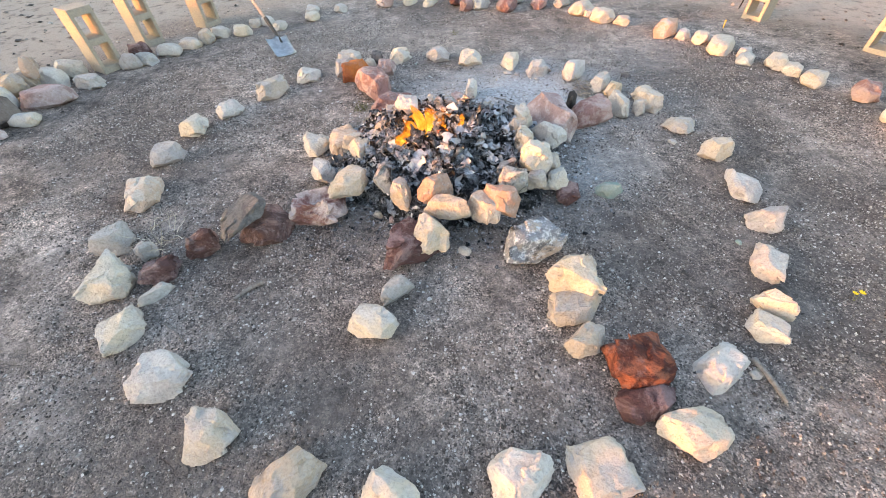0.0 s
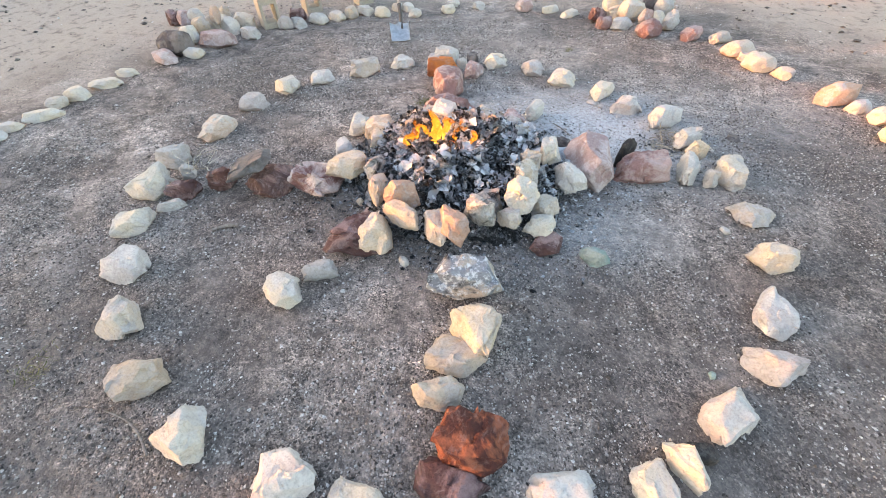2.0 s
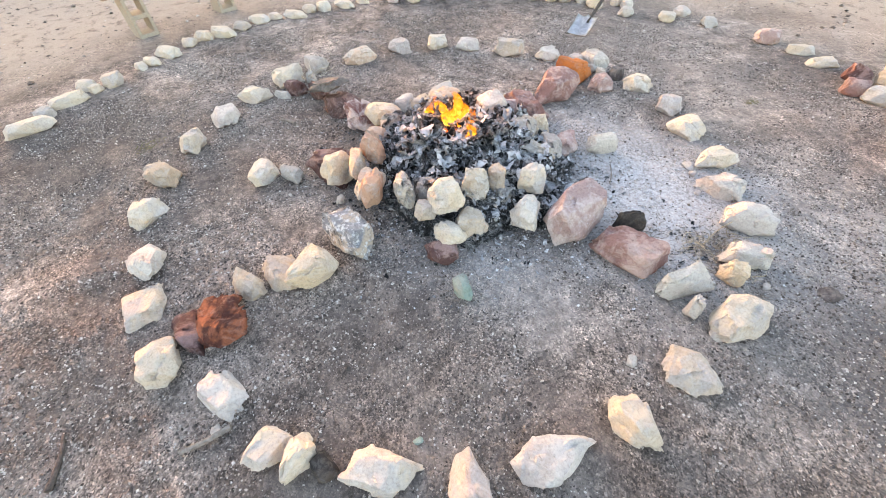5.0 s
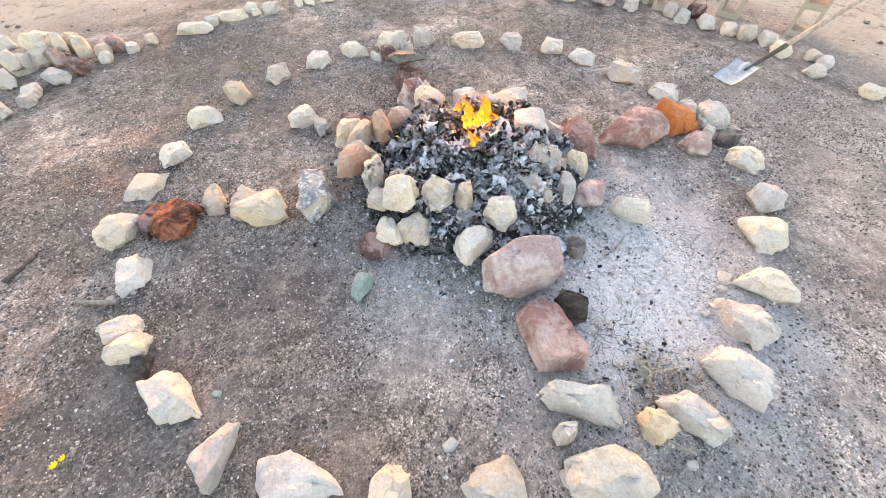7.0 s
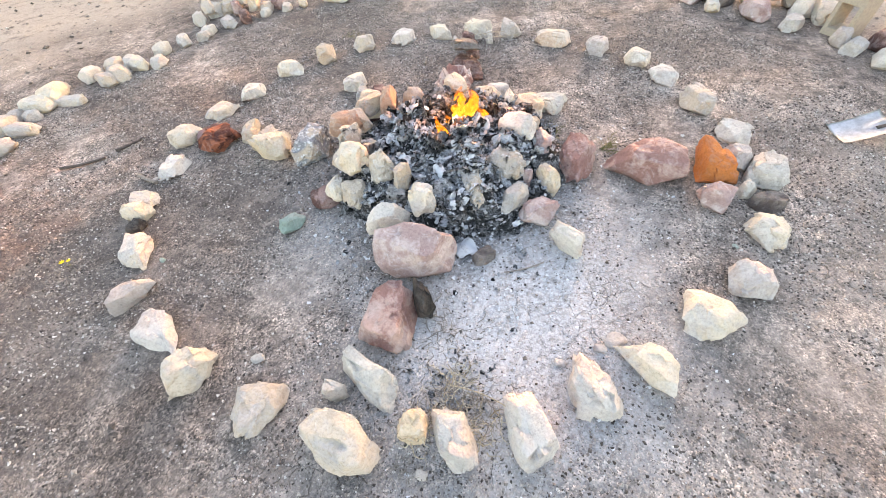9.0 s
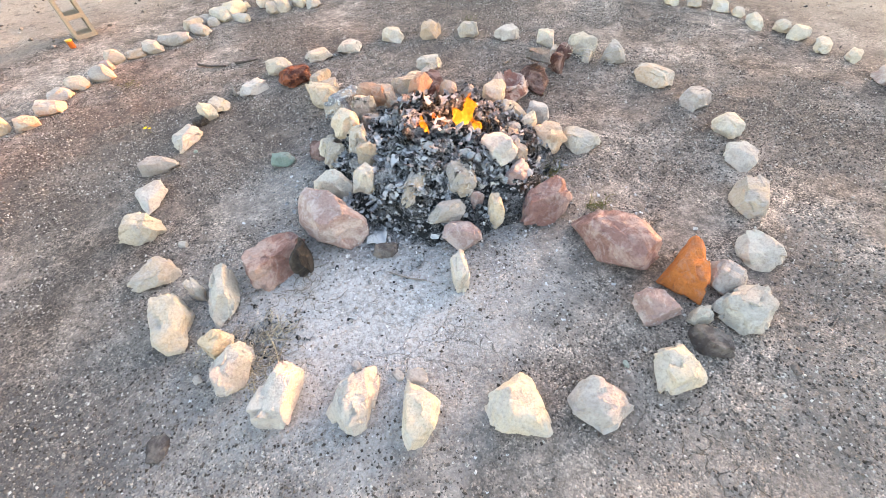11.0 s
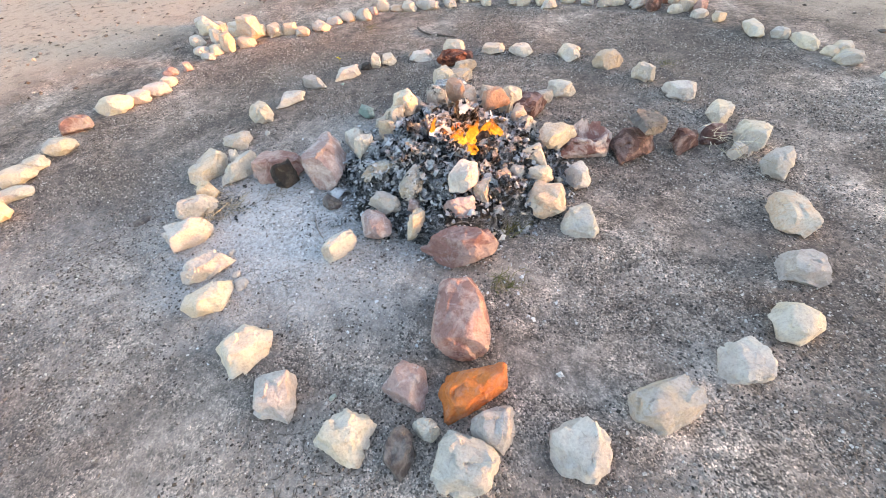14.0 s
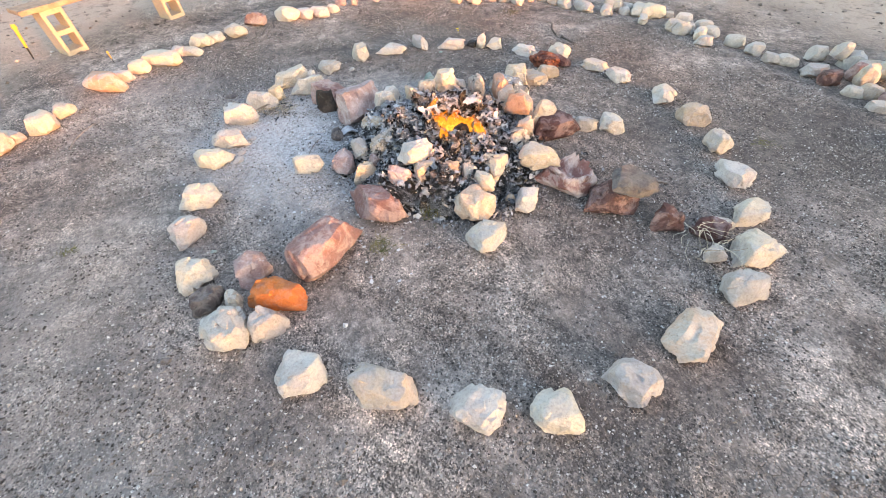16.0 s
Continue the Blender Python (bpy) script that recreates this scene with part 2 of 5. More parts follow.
    nt.links.new(v, warp.inputs["Vector"])
    nt.links.new(warp.outputs["Color"], wv.inputs[0])
    nt.links.new(v, wv.inputs[2])
    nt.links.new(wv.outputs[0], vor.inputs["Vector"])
    where = grey(nt, noise_node(nt, v, 1.7, 4.0), 0.50, 0.60)
    crack = calc(nt, "MULTIPLY", grey(nt, vor.outputs["Distance"], 0.002, 0.018, 1.0, 0.0), where)
    crack = calc(nt, "MULTIPLY", crack, calc(nt, "SUBTRACT", 1.0, out))
    col = mix(nt, calc(nt, "MULTIPLY", crack, 0.45), col, (0.035, 0.03, 0.028))
    nt.links.new(col, b.inputs["Base Color"])
    hgt = calc(nt, "ADD", calc(nt, "MULTIPLY", crack, -0.5), calc(nt, "SUBTRACT", calc(nt, "MULTIPLY", lump, 0.7), calc(nt, "MULTIPLY", calc(nt, "ADD", sand_d, pea_d), calc(nt, "MULTIPLY", loose, 0.22))))
    hgt = calc(nt, "ADD", hgt, calc(nt, "ADD", clump, calc(nt, "MULTIPLY", noise_node(nt, v, 240.0, 2.0), 0.15)))
    bump(nt, b, hgt, 0.9, 0.02)
    return m


def island(name, stops, rough=0.9, lo=0.6, hi=1.25, scale=130.0):
    m, nt, b = tree(name, rough)
    geo, tc = nt.nodes.new("ShaderNodeNewGeometry"), nt.nodes.new("ShaderNodeTexCoord")
    col = ramp(nt, geo.outputs["Random Per Island"], stops)
    col = mix(nt, 1.0, col, ramp(nt, noise_node(nt, tc.outputs["Object"], scale, 4.0), [(0.36, (lo, lo, lo)), (0.5, (1, 1, 1)), (0.64, (hi, hi, hi))]), "MULTIPLY")
    nt.links.new(col, b.inputs["Base Color"])
    return m


def plain(name, c1, c2, scale=40.0, rough=0.85, metal=0.0, relief=0.4):
    m, nt, b = tree(name, rough)
    b.inputs["Metallic"].default_value = metal
    v, rnd = object_vec(nt)
    f = noise_node(nt, v, scale, 6.0, 0.7)
    col = mix(nt, grey(nt, f, 0.4, 0.62), c1, c2)
    nt.links.new(col, b.inputs["Base Color"])
    nt.links.new(grey(nt, noise_node(nt, v, scale * 0.3), 0.3, 0.7, rough - 0.12, min(1.0, rough + 0.1)), b.inputs["Roughness"])
    bump(nt, b, noise_node(nt, v, scale * 4.0, 5.0, 0.75), relief, 0.004)
    return m


def flame_material():
    m = bpy.data.materials.new("flame")
    m.use_nodes = True
    nt = m.node_tree
    nt.nodes.remove(nt.nodes["Principled BSDF"])
    tc = nt.nodes.new("ShaderNodeTexCoord")
    sep = nt.nodes.new("ShaderNodeSeparateXYZ")
    nt.links.new(tc.outputs["Generated"], sep.inputs[0])
    wisp = noise_node(nt, tc.outputs["Object"], 16.0, 4.0, 0.6, 1.2)
    heat = calc(nt, "SUBTRACT", calc(nt, "ADD", wisp, 0.35), calc(nt, "MULTIPLY", sep.outputs[2], 0.5))
    em, tr, mx = nt.nodes.new("ShaderNodeEmission"), nt.nodes.new("ShaderNodeBsdfTransparent"), nt.nodes.new("ShaderNodeMixShader")
    nt.links.new(ramp(nt, heat, [(0.3, (1.0, 0.17, 0.008)), (0.55, (1.0, 0.30, 0.015)), (0.8, (1.0, 0.50, 0.06))]), em.inputs["Color"])
    nt.links.new(grey(nt, heat, 0.3, 0.85, 0.08, 0.30), em.inputs["Strength"])
    nt.links.new(grey(nt, heat, 0.36, 0.60, 0.0, 0.92), mx.inputs["Fac"])
    nt.links.new(tr.outputs[0], mx.inputs[1])
    nt.links.new(em.outputs[0], mx.inputs[2])
    nt.links.new(mx.outputs[0], nt.nodes["Material Output"].inputs["Surface"])
    return m


SOIL = ground_material()
PEBBLE = island("mixed_gravel", [(0.0, (0.045, 0.038, 0.034)), (0.34, (0.115, 0.097, 0.086)), (0.58, (0.24, 0.207, 0.183)), (0.88, (0.40, 0.36, 0.325)), (1.0, (0.60, 0.57, 0.54))])
CLOD = island("dry_soil_crumbs", [(0.0, (0.11, 0.092, 0.081)), (1.0, (0.22, 0.186, 0.163))], 1.0)
CHAR = plain("charcoal", (0.02, 0.02, 0.021), (0.42, 0.425, 0.44), 26.0, 0.8, relief=1.0)
def ash_material():
    """Black char under drifts of pale bluish ash."""
    m, nt, b = tree("char_and_ash", 0.95)
    v = nt.nodes.new("ShaderNodeTexCoord").outputs["Object"]
    drift = grey(nt, noise_node(nt, v, 8.0, 7.0, 0.7, 1.6), 0.46, 0.58)
    fibre = grey(nt, noise_node(nt, v, 60.0, 6.0, 0.75, 2.5), 0.38, 0.60)
    fac = calc(nt, "MULTIPLY", grey(nt, drift, 0.0, 1.0, 0.12, 1.0), fibre)
    nt.links.new(mix(nt, fac, (0.014, 0.014, 0.015), (0.58, 0.59, 0.61)), b.inputs["Base Color"])
    bump(nt, b, calc(nt, "ADD", fibre, drift), 1.0, 0.015)
    return m


ASH = ash_material()
def paper_ash(name, dark, pale, lo, hi):
    """Burnt paper: black leaf with streaks and blooms of pale ash, more on some leaves than on others."""
    m, nt, b = tree(name, 0.85)
    geo, tc = nt.nodes.new("ShaderNodeNewGeometry"), nt.nodes.new("ShaderNodeTexCoord")
    stretch = nt.nodes.new("ShaderNodeVectorMath")
    stretch.operation = "MULTIPLY"
    stretch.inputs[1].default_value = (1.0, 0.35, 1.6)
    nt.links.new(tc.outputs["Object"], stretch.inputs[0])
    streak = noise_node(nt, stretch.outputs[0], 85.0, 5.0, 0.7, 2.2)
    bloom = noise_node(nt, tc.outputs["Object"], 13.0, 4.0, 0.6, 0.8)
    amount = calc(nt, "ADD", calc(nt, "MULTIPLY", streak, 0.9), calc(nt, "ADD", calc(nt, "MULTIPLY", bloom, 0.9), calc(nt, "MULTIPLY", geo.outputs["Random Per Island"], 0.45)))
    nt.links.new(mix(nt, grey(nt, amount, lo, hi), dark, pale), b.inputs["Base Color"])
    bump(nt, b, streak, 0.6, 0.004)
    return m


FLAKE_DARK = paper_ash("black_paper_ash", (0.008, 0.008, 0.009), (0.40, 0.41, 0.43), 0.97, 1.34)
FLAKE_PALE = paper_ash("pale_paper_ash", (0.035, 0.035, 0.038), (0.52, 0.525, 0.54), 0.86, 1.24)
FLAKE_STREWN = paper_ash("strewn_paper_ash", (0.22, 0.22, 0.23), (0.64, 0.64, 0.65), 0.75, 1.1)
FLAME = flame_material()
EMBER = bpy.data.materials.new("ember")
EMBER.use_nodes = True
EMBER.node_tree.nodes["Principled BSDF"].inputs["Base Color"].default_value = (0.05, 0.01, 0.005, 1)
EMBER.node_tree.nodes["Principled BSDF"].inputs["Emission Color"].default_value = (1.0, 0.16, 0.02, 1)
EMBER.node_tree.nodes["Principled BSDF"].inputs["Emission Strength"].default_value = 0.15
CONCRETE = plain("concrete_block", (0.42, 0.36, 0.28), (0.33, 0.29, 0.24), 60.0, 0.95)
PLANK = plain("weathered_board", (0.36, 0.27, 0.19), (0.22, 0.17, 0.13), 14.0, 0.85)
STEEL = plain("worn_steel", (0.68, 0.71, 0.75), (0.48, 0.51, 0.55), 25.0, 0.5, 0.7, 0.2)
DARK_STEEL = plain("dark_socket_steel", (0.06, 0.055, 0.05), (0.13, 0.10, 0.08), 30.0, 0.6, 0.5, 0.2)
ASH_WOOD = plain("grey_ash_handle", (0.40, 0.34, 0.28), (0.28, 0.20, 0.15), 30.0, 0.75)
STRAW = island("dry_straw", [(0.0, (0.26, 0.20, 0.13)), (0.5, (0.46, 0.39, 0.28)), (1.0, (0.62, 0.55, 0.43))])
GREEN = island("dull_green_weed", [(0.0, (0.07, 0.085, 0.03)), (1.0, (0.22, 0.19, 0.08))])
PETAL = plain("yellow_petal", (0.75, 0.60, 0.02), (0.65, 0.5, 0.02), 60.0, 0.7)
TWIG = plain("dry_twig", (0.17, 0.145, 0.125), (0.28, 0.25, 0.22), 50.0)
# dark colour for the shade inside the furrow
FURROW_SHADE = plain("furrow_shade", (0.06, 0.05, 0.045), (0.12, 0.10, 0.088), 40.0)
AMBER = plain("amber_plastic", (0.70, 0.42, 0.05), (0.6, 0.36, 0.05), 20.0, 0.4)
BLACK_PLASTIC = plain("black_plastic", (0.02, 0.02, 0.02), (0.035, 0.035, 0.035), 20.0, 0.5)
JAR_RED = plain("orange_candle_glass", (0.50, 0.14, 0.03), (0.42, 0.1, 0.03), 20.0, 0.25)


# ---- helpers for shapes ----
def link_mesh(name, verts, faces, material, smooth=False, parent=None):
    me = bpy.data.meshes.new(name)
    me.from_pydata([tuple(v) for v in verts], [], faces)
    if smooth:
        me.polygons.foreach_set("use_smooth", [True] * len(me.polygons))
    me.materials.append(material)
    me.update()
    ob = new(name, me)
    ob.parent = parent
    return ob


def part(name, bm, material, parent, label=""):
    me = bpy.data.meshes.new(name)
    bm.to_mesh(me)
    bm.free()
    me.materials.append(material)
    ob = new(name, me)
    ob.parent = parent
    return tagged(ob, label) if label else ob


def ico(level):
    bm = bmesh.new()
    bmesh.ops.create_icosphere(bm, subdivisions=level, radius=1.0)
    v = np.array([x.co[:] for x in bm.verts])
    f = [[w.index for w in x.verts] for x in bm.faces]
    bm.free()
    return v / np.linalg.norm(v, axis=1)[:, None], f


ICO = {k: ico(k) for k in (1, 3, 4, 5)}
rng = np.random.default_rng(11)


def rock_verts(level, blocky=0.5, rough=1.0):
    """A quarried boulder: leaning side faces, cut corners, a tilted top and broken facets; fills the box -1..1."""
    d, f = ICO[level]
    planes = []

    def cut(azimuth, rise, reach):
        a, e = radians(azimuth), radians(rise)
        planes.append((math.cos(a) * math.cos(e), math.sin(a) * math.cos(e), math.sin(e), reach))

    for k in range(4):
        cut(90 * k + rng.uniform(-9, 9), rng.uniform(4, 24), rng.uniform(0.86, 0.98))
        cut(90 * k + 45 + rng.uniform(-14, 14), rng.uniform(0, 34), rng.uniform(0.92, 1.16 + 0.12 * blocky))
    cut(rng.uniform(0, 360), rng.uniform(78, 88), rng.uniform(0.74, 0.88))
    for k in range(int(rng.integers(3, 6))):
        cut(rng.uniform(0, 360), rng.uniform(32, 66), rng.uniform(0.86, 1.08))
    for k in range(4):
        cut(90 * k + rng.uniform(0, 90), rng.uniform(-45, -20), rng.uniform(0.95, 1.15))
    planes.append((0.0, 0.0, -1.0, 0.8))
    n = np.array(planes)
    p = rng.uniform(110, 320)
    q = np.maximum(d @ n[:, :3].T / n[:, 3], 0) ** p
    v = d * (q.sum(axis=1) ** (-1 / p))[:, None]
    # chips: shallow tilted facets with small ledges between them
    seeds = rng.normal(size=(26, 3))
    seeds /= np.linalg.norm(seeds, axis=1)[:, None]
    near = (d + 0.10 * np.sin(d[:, [1, 2, 0]] * 9.0 + rng.uniform(0, 6, 3))) @ seeds.T
    own = near.argmax(axis=1)
    lean = rng.normal(scale=0.12, size=(26, 3))
    chip_depth = rng.uniform(-0.045, 0.015, 26)[own] + ((d - seeds[own]) * lean[own]).sum(axis=1)
    off = Vector(rng.uniform(-50, 50, 3))
    add = np.empty(len(v))
    for i, w in enumerate(v):
        u = Vector(w)
        e = noise.noise(u * 5.2 + off)
        add[i] = 0.050 * noise.noise(u * 1.9 + off) + 0.026 * (0.35 - abs(e)) + 0.012 * noise.noise(u * 13.0 + off) + 0.006 * noise.noise(u * 29.0 - off)
    v = v * (1 + rough * (add + chip_depth))[:, None]
    lo, hi = v.min(axis=0), v.max(axis=0)
    return (v - (lo + hi) / 2) / ((hi - lo) / 2), f


def stone(name, x, y, length, width, height, turn, kind, base=0.0, level=5, place="", group="", blocky=0.6, tilt=7.0, taper=0.0, skew=0.0):
    v, f = rock_verts(level, blocky, 1.35 if kind == "red" else 0.55 if length > 0.33 else 1.0)
    v = v.copy()
    if kind == "concave":
        reach = np.hypot((v[:, 0] + 0.08) / 0.66, (v[:, 1] + 0.05) / 0.60)
        v[:, 2] -= 0.85 * np.exp(-reach ** 4) * (v[:, 2] > 0)
    sink = 0.012 + (0.03 if base > 0.01 else 0.0)
    lo, hi = v[:, 2].min(), v[:, 2].max()
    v[:, 2] = (v[:, 2] - lo) / (hi - lo) * (height + sink) - sink
    u, w = v[:, 0].copy(), v[:, 1].copy()
    v[:, 0] = (u + skew * w) * length / 2
    v[:, 1] = w * (1 + taper * u) * width / 2
    ob = link_mesh(name, v, f, ROCK[kind][0], True)
    ob.data.set_sharp_from_angle(angle=radians(26))
    lean = rng.uniform(-tilt, tilt, 2) if base > 0.01 else rng.uniform(-2, 2, 2)
    ob.matrix_world = pose(x, y, base + (0.0 if base > 0.01 else relief(x, y)), lean[0], lean[1], turn)
    tagged(ob, ROCK[kind][1] + " " + place, "rock", group)
    return ob


def ring_stone(x, y, l, w, h, a, kind, z=0.0, taper=0.0, skew=0.0):
    stone("ring_stone", x, y, l * 1.04, w * 1.04, h, a, kind, z, 5, "in the inner stone ring", "inner ring stones", 0.6, 7.0, taper, skew)


def arm_stone(x, y, l, w, h, a, kind, z=0.0, taper=0.0, skew=0.0):
    stone("spoke_stone", x, y, l * 1.04, w * 1.04, h, a, kind, z, 5, "lying within the stone circle", "spoke stones", 0.8, 7.0, taper, skew)


def leaning_slab(x, y, l, w, h, a, kind, z, taper, skew):
    ob = stone("leaning_slab", x, y, l, w, h, a, kind, 0.0, 5, "leaning on the brown rock", "", 1.2, 0.0, taper, skew)
    ob.matrix_world = pose(x, y, z, -10, -12, a)


def hearth_stone(x, y, l, w, h, a, kind, z=0.0, taper=0.0, skew=0.0):
    stone("hearth_stone", x, y, l * 1.06, w * 1.06, h, a, kind, z, 4, "stacked round the campfire", "hearth stones", 0.7, 8.0, taper, skew)


def outer_stone(x, y, l, w, h, a, kind, z=0.0):
    stone("border_stone", x, y, l * 0.93, w * 0.93, h * 0.78, a, kind, z, 3, "in the outer border", "outer border stones", 0.5)


def outer_pile(x, y, l, w, h, a, kind, z=0.0):
    stone("pile_stone", x, y, l * 0.94, w * 0.98, h * 0.84, a + rng.uniform(-25, 25), kind, z, 3, "heaped in the outer border", "heaped border stones", 0.45, 14.0)


# ---- ground ----
# height of the unseen ridges added to block the sun
SHADE_RIDGE = 0.79


def relief(x, y):
    u = Vector((x, y, 0))
    h = 0.016 * noise.noise(u * 0.9) + 0.008 * noise.noise(u * 3.1) + 0.004 * noise.noise(u * 9.0)
    far = math.hypot(x, y - 2.0)
    # unseen ridges added to the south-west keep the low sun off most of the circle, but for a dip between them
    s, p = -0.94 * x - 0.34 * y, 0.34 * x - 0.94 * y
    edge = min(1.0, max(0.0, (-0.1 - p) / 0.4, (p - 1.15) / 0.4))
    h += SHADE_RIDGE * math.exp(-((s - 9.5) / 1.5) ** 2) * (0.80 + 0.20 * edge * edge * (3 - 2 * edge))
    return h + (0.25 * noise.noise(u * 0.05) * min(1.0, (far - 9) / 30) if far > 9 else 0.0)


axis = np.concatenate([-np.geomspace(400, 14.5, 12), np.arange(-14, -6, 0.3), np.arange(-6, 6.01, 0.05), np.arange(6.3, 14.1, 0.3), np.geomspace(14.5, 400, 12)])
nx = len(axis)
verts = [(x, y + 2.0, relief(x, y + 2.0)) for y in axis for x in axis]
faces = [(j * nx + i, j * nx + i + 1, (j + 1) * nx + i + 1, (j + 1) * nx + i) for j in range(nx - 1) for i in range(nx - 1)]
ground = tagged(link_mesh("ground", verts, faces, SOIL, True), "dusty grey gravelly desert soil with pale ash patches", "ground", kind="structure")


def scatter(name, material, count, radius, sizes, label, inner=0.0, centre=(0.0, 2.0), flat=0.6, sink=0.25, bare=None):
    """Loose grit strewn over the soil, as one sheet of small chips."""
    base = np.array([[1, 0, 0], [-1, 0, 0], [0, 1, 0], [0, -1, 0], [0, 0, 1], [0, 0, -1]], float)
    tri = [(0, 2, 4), (2, 1, 4), (1, 3, 4), (3, 0, 4), (2, 0, 5), (1, 2, 5), (3, 1, 5), (0, 3, 5)]
    vs, fs = [], []
    for i in range(count):
        r = math.sqrt(rng.uniform(inner ** 2, radius ** 2))
        a = rng.uniform(0, 2 * math.pi)
        x, y = centre[0] + r * math.cos(a), centre[1] + r * math.sin(a)
        s = sizes[0] * (sizes[1] / sizes[0]) ** (rng.random() ** 2.5)
        if bare and math.hypot(x - bare[0], y - bare[1]) < bare[2] * rng.uniform(0.75, 1.25):
            s *= 0.2
        v = base * (s * rng.uniform(0.6, 1.3, (6, 1)))
        v[:, 2] *= flat
        c, n = math.cos(a * 7), math.sin(a * 7)
        w = np.column_stack([v[:, 0] * c - v[:, 1] * n + x, v[:, 0] * n + v[:, 1] * c + y, v[:, 2] + relief(x, y) + s * sink])
        fs.extend([tuple(k + 6 * i for k in t) for t in tri])
        vs.append(w)
    return tagged(link_mesh(name, np.vstack(vs), fs, material), label, "gravel", kind="stuff")


def grit(name, material, count, radius, sizes, label, centre=(0.15, 2.0)):
    """Fine grit bedded in the soil, thick in drifts and thin on the trodden dust: four-sided chips in one sheet."""
    r = radius * np.sqrt(rng.random(count))
    a = rng.uniform(0, 2 * math.pi, count)
    x, y = centre[0] + r * np.cos(a), centre[1] + r * np.sin(a)
    drift = np.array([noise.noise(Vector((u * 1.7, w * 1.7, 4.0))) + 0.7 * noise.noise(Vector((u * 5.5, w * 5.5, 9.0))) for u, w in zip(x, y)])
    ashy = np.hypot(x - 0.72, y - 3.02) < 0.62 * rng.uniform(0.7, 1.3, count)
    keep = (drift + rng.normal(0, 0.22, count) > -0.12) & ~(ashy & (rng.random(count) < 0.75))
    x, y, count = x[keep], y[keep], int(keep.sum())
    size = sizes[0] * (sizes[1] / sizes[0]) ** (rng.random(count) ** 2.2)
    z = np.array([relief(u, w) for u, w in zip(x, y)])
    turn = rng.uniform(0, 6.28, count)
    v = np.empty((count, 5, 3))
    for k in range(4):
        reach = size * rng.uniform(0.6, 1.25, count)
        b = turn + k * 1.571 + rng.normal(0, 0.25, count)
        v[:, k, 0], v[:, k, 1], v[:, k, 2] = x + reach * np.cos(b), y + reach * np.sin(b), z - 0.1 * size
    v[:, 4, 0], v[:, 4, 1] = x + size * rng.normal(0, 0.3, count), y + size * rng.normal(0, 0.3, count)
    v[:, 4, 2] = z + size * rng.uniform(0.5, 1.1, count)
    f = [(5 * i + k, 5 * i + (k + 1) % 4, 5 * i + 4) for i in range(count) for k in range(4)]
    return tagged(link_mesh(name, v.reshape(-1, 3), f, material), label, "gravel", kind="stuff")


grit("gravel", PEBBLE, 240000, 3.1, (0.0030, 0.0098), "fine mixed gravel strewn over the soil")
scatter("coarse_gravel", PEBBLE, 8000, 4.4, (0.003, 0.0105), "coarser gravel strewn over the soil", inner=2.2)
scatter("soil_crumbs", CLOD, 12000, 4.4, (0.003, 0.008), "dark dry soil crumbs on the ground", flat=0.5, bare=(0.78, 3.05, 0.95))
scatter("far_gravel", PEBBLE, 4000, 8.5, (0.008, 0.03), "scattered small stones beyond the border", inner=4.0)
scatter("far_clods", CLOD, 2400, 9.5, (0.008, 0.045), "dark clods and litter on the pale sand", inner=3.8, flat=0.35)
scatter("pebbles", PEBBLE, 420, 3.6, (0.008, 0.018), "loose pebbles on the trodden soil")

# ---- stones ----
# inner ring
ring_stone(-1.58, 1.17, 0.186, 0.217, 0.142, -15, "cream", 0.00, -0.45, -0.12)
ring_stone(-1.36, 1.11, 0.172, 0.060, 0.055, 46, "pale", 0.00, 0.21, -0.08)
ring_stone(-1.40, 0.90, 0.201, 0.148, 0.106, 63, "cream", 0.00, -0.04, 0.34)
ring_stone(-1.13, 0.69, 0.208, 0.213, 0.103, 117, "white", 0.00, -0.32, 0.12)
ring_stone(-0.84, 0.47, 0.185, 0.164, 0.126, -64, "cream", 0.00, 0.49, 0.19)
ring_stone(-0.52, 0.31, 0.200, 0.166, 0.128, 58, "tan", 0.00, -0.06, -0.18)
ring_stone(-0.17, 0.25, 0.211, 0.167, 0.103, -12, "cream", 0.00, -0.27, -0.01)
ring_stone(0.23, 0.30, 0.183, 0.210, 0.091, 144, "white", 0.00, -0.42, 0.15)
ring_stone(0.53, 0.32, 0.226, 0.193, 0.065, 14, "cream", 0.00, -0.13, -0.10)
ring_stone(0.88, 0.42, 0.218, 0.165, 0.102, 10, "cream", 0.00, 0.04, -0.10)
ring_stone(1.10, 0.68, 0.248, 0.141, 0.075, 36, "white", 0.00, -0.04, -0.02)
ring_stone(1.38, 0.84, 0.151, 0.138, 0.072, -39, "cream", 0.00, -0.23, -0.11)
ring_stone(1.46, 0.94, 0.168, 0.081, 0.112, 134, "cream", 0.00, 0.50, 0.13)
ring_stone(1.60, 1.21, 0.255, 0.146, 0.078, 55, "cream", 0.00, -0.17, 0.06)
ring_stone(1.74, 1.49, 0.175, 0.139, 0.100, 30, "white", 0.00, -0.44, -0.50)
ring_stone(1.76, 1.77, 0.189, 0.214, 0.075, 46, "white", 0.00, 0.20, 0.50)
ring_stone(1.77, 2.11, 0.224, 0.135, 0.136, 6, "cream", 0.00, -0.18, 0.03)
ring_stone(1.67, 2.45, 0.222, 0.195, 0.069, -31, "cream", 0.00, 0.39, 0.02)
ring_stone(1.34, 2.72, 0.302, 0.122, 0.131, 87, "pale", 0.00, 0.43, 0.05)
ring_stone(1.46, 2.66, 0.093, 0.066, 0.113, 130, "pale", 0.00, -0.45, 0.04)
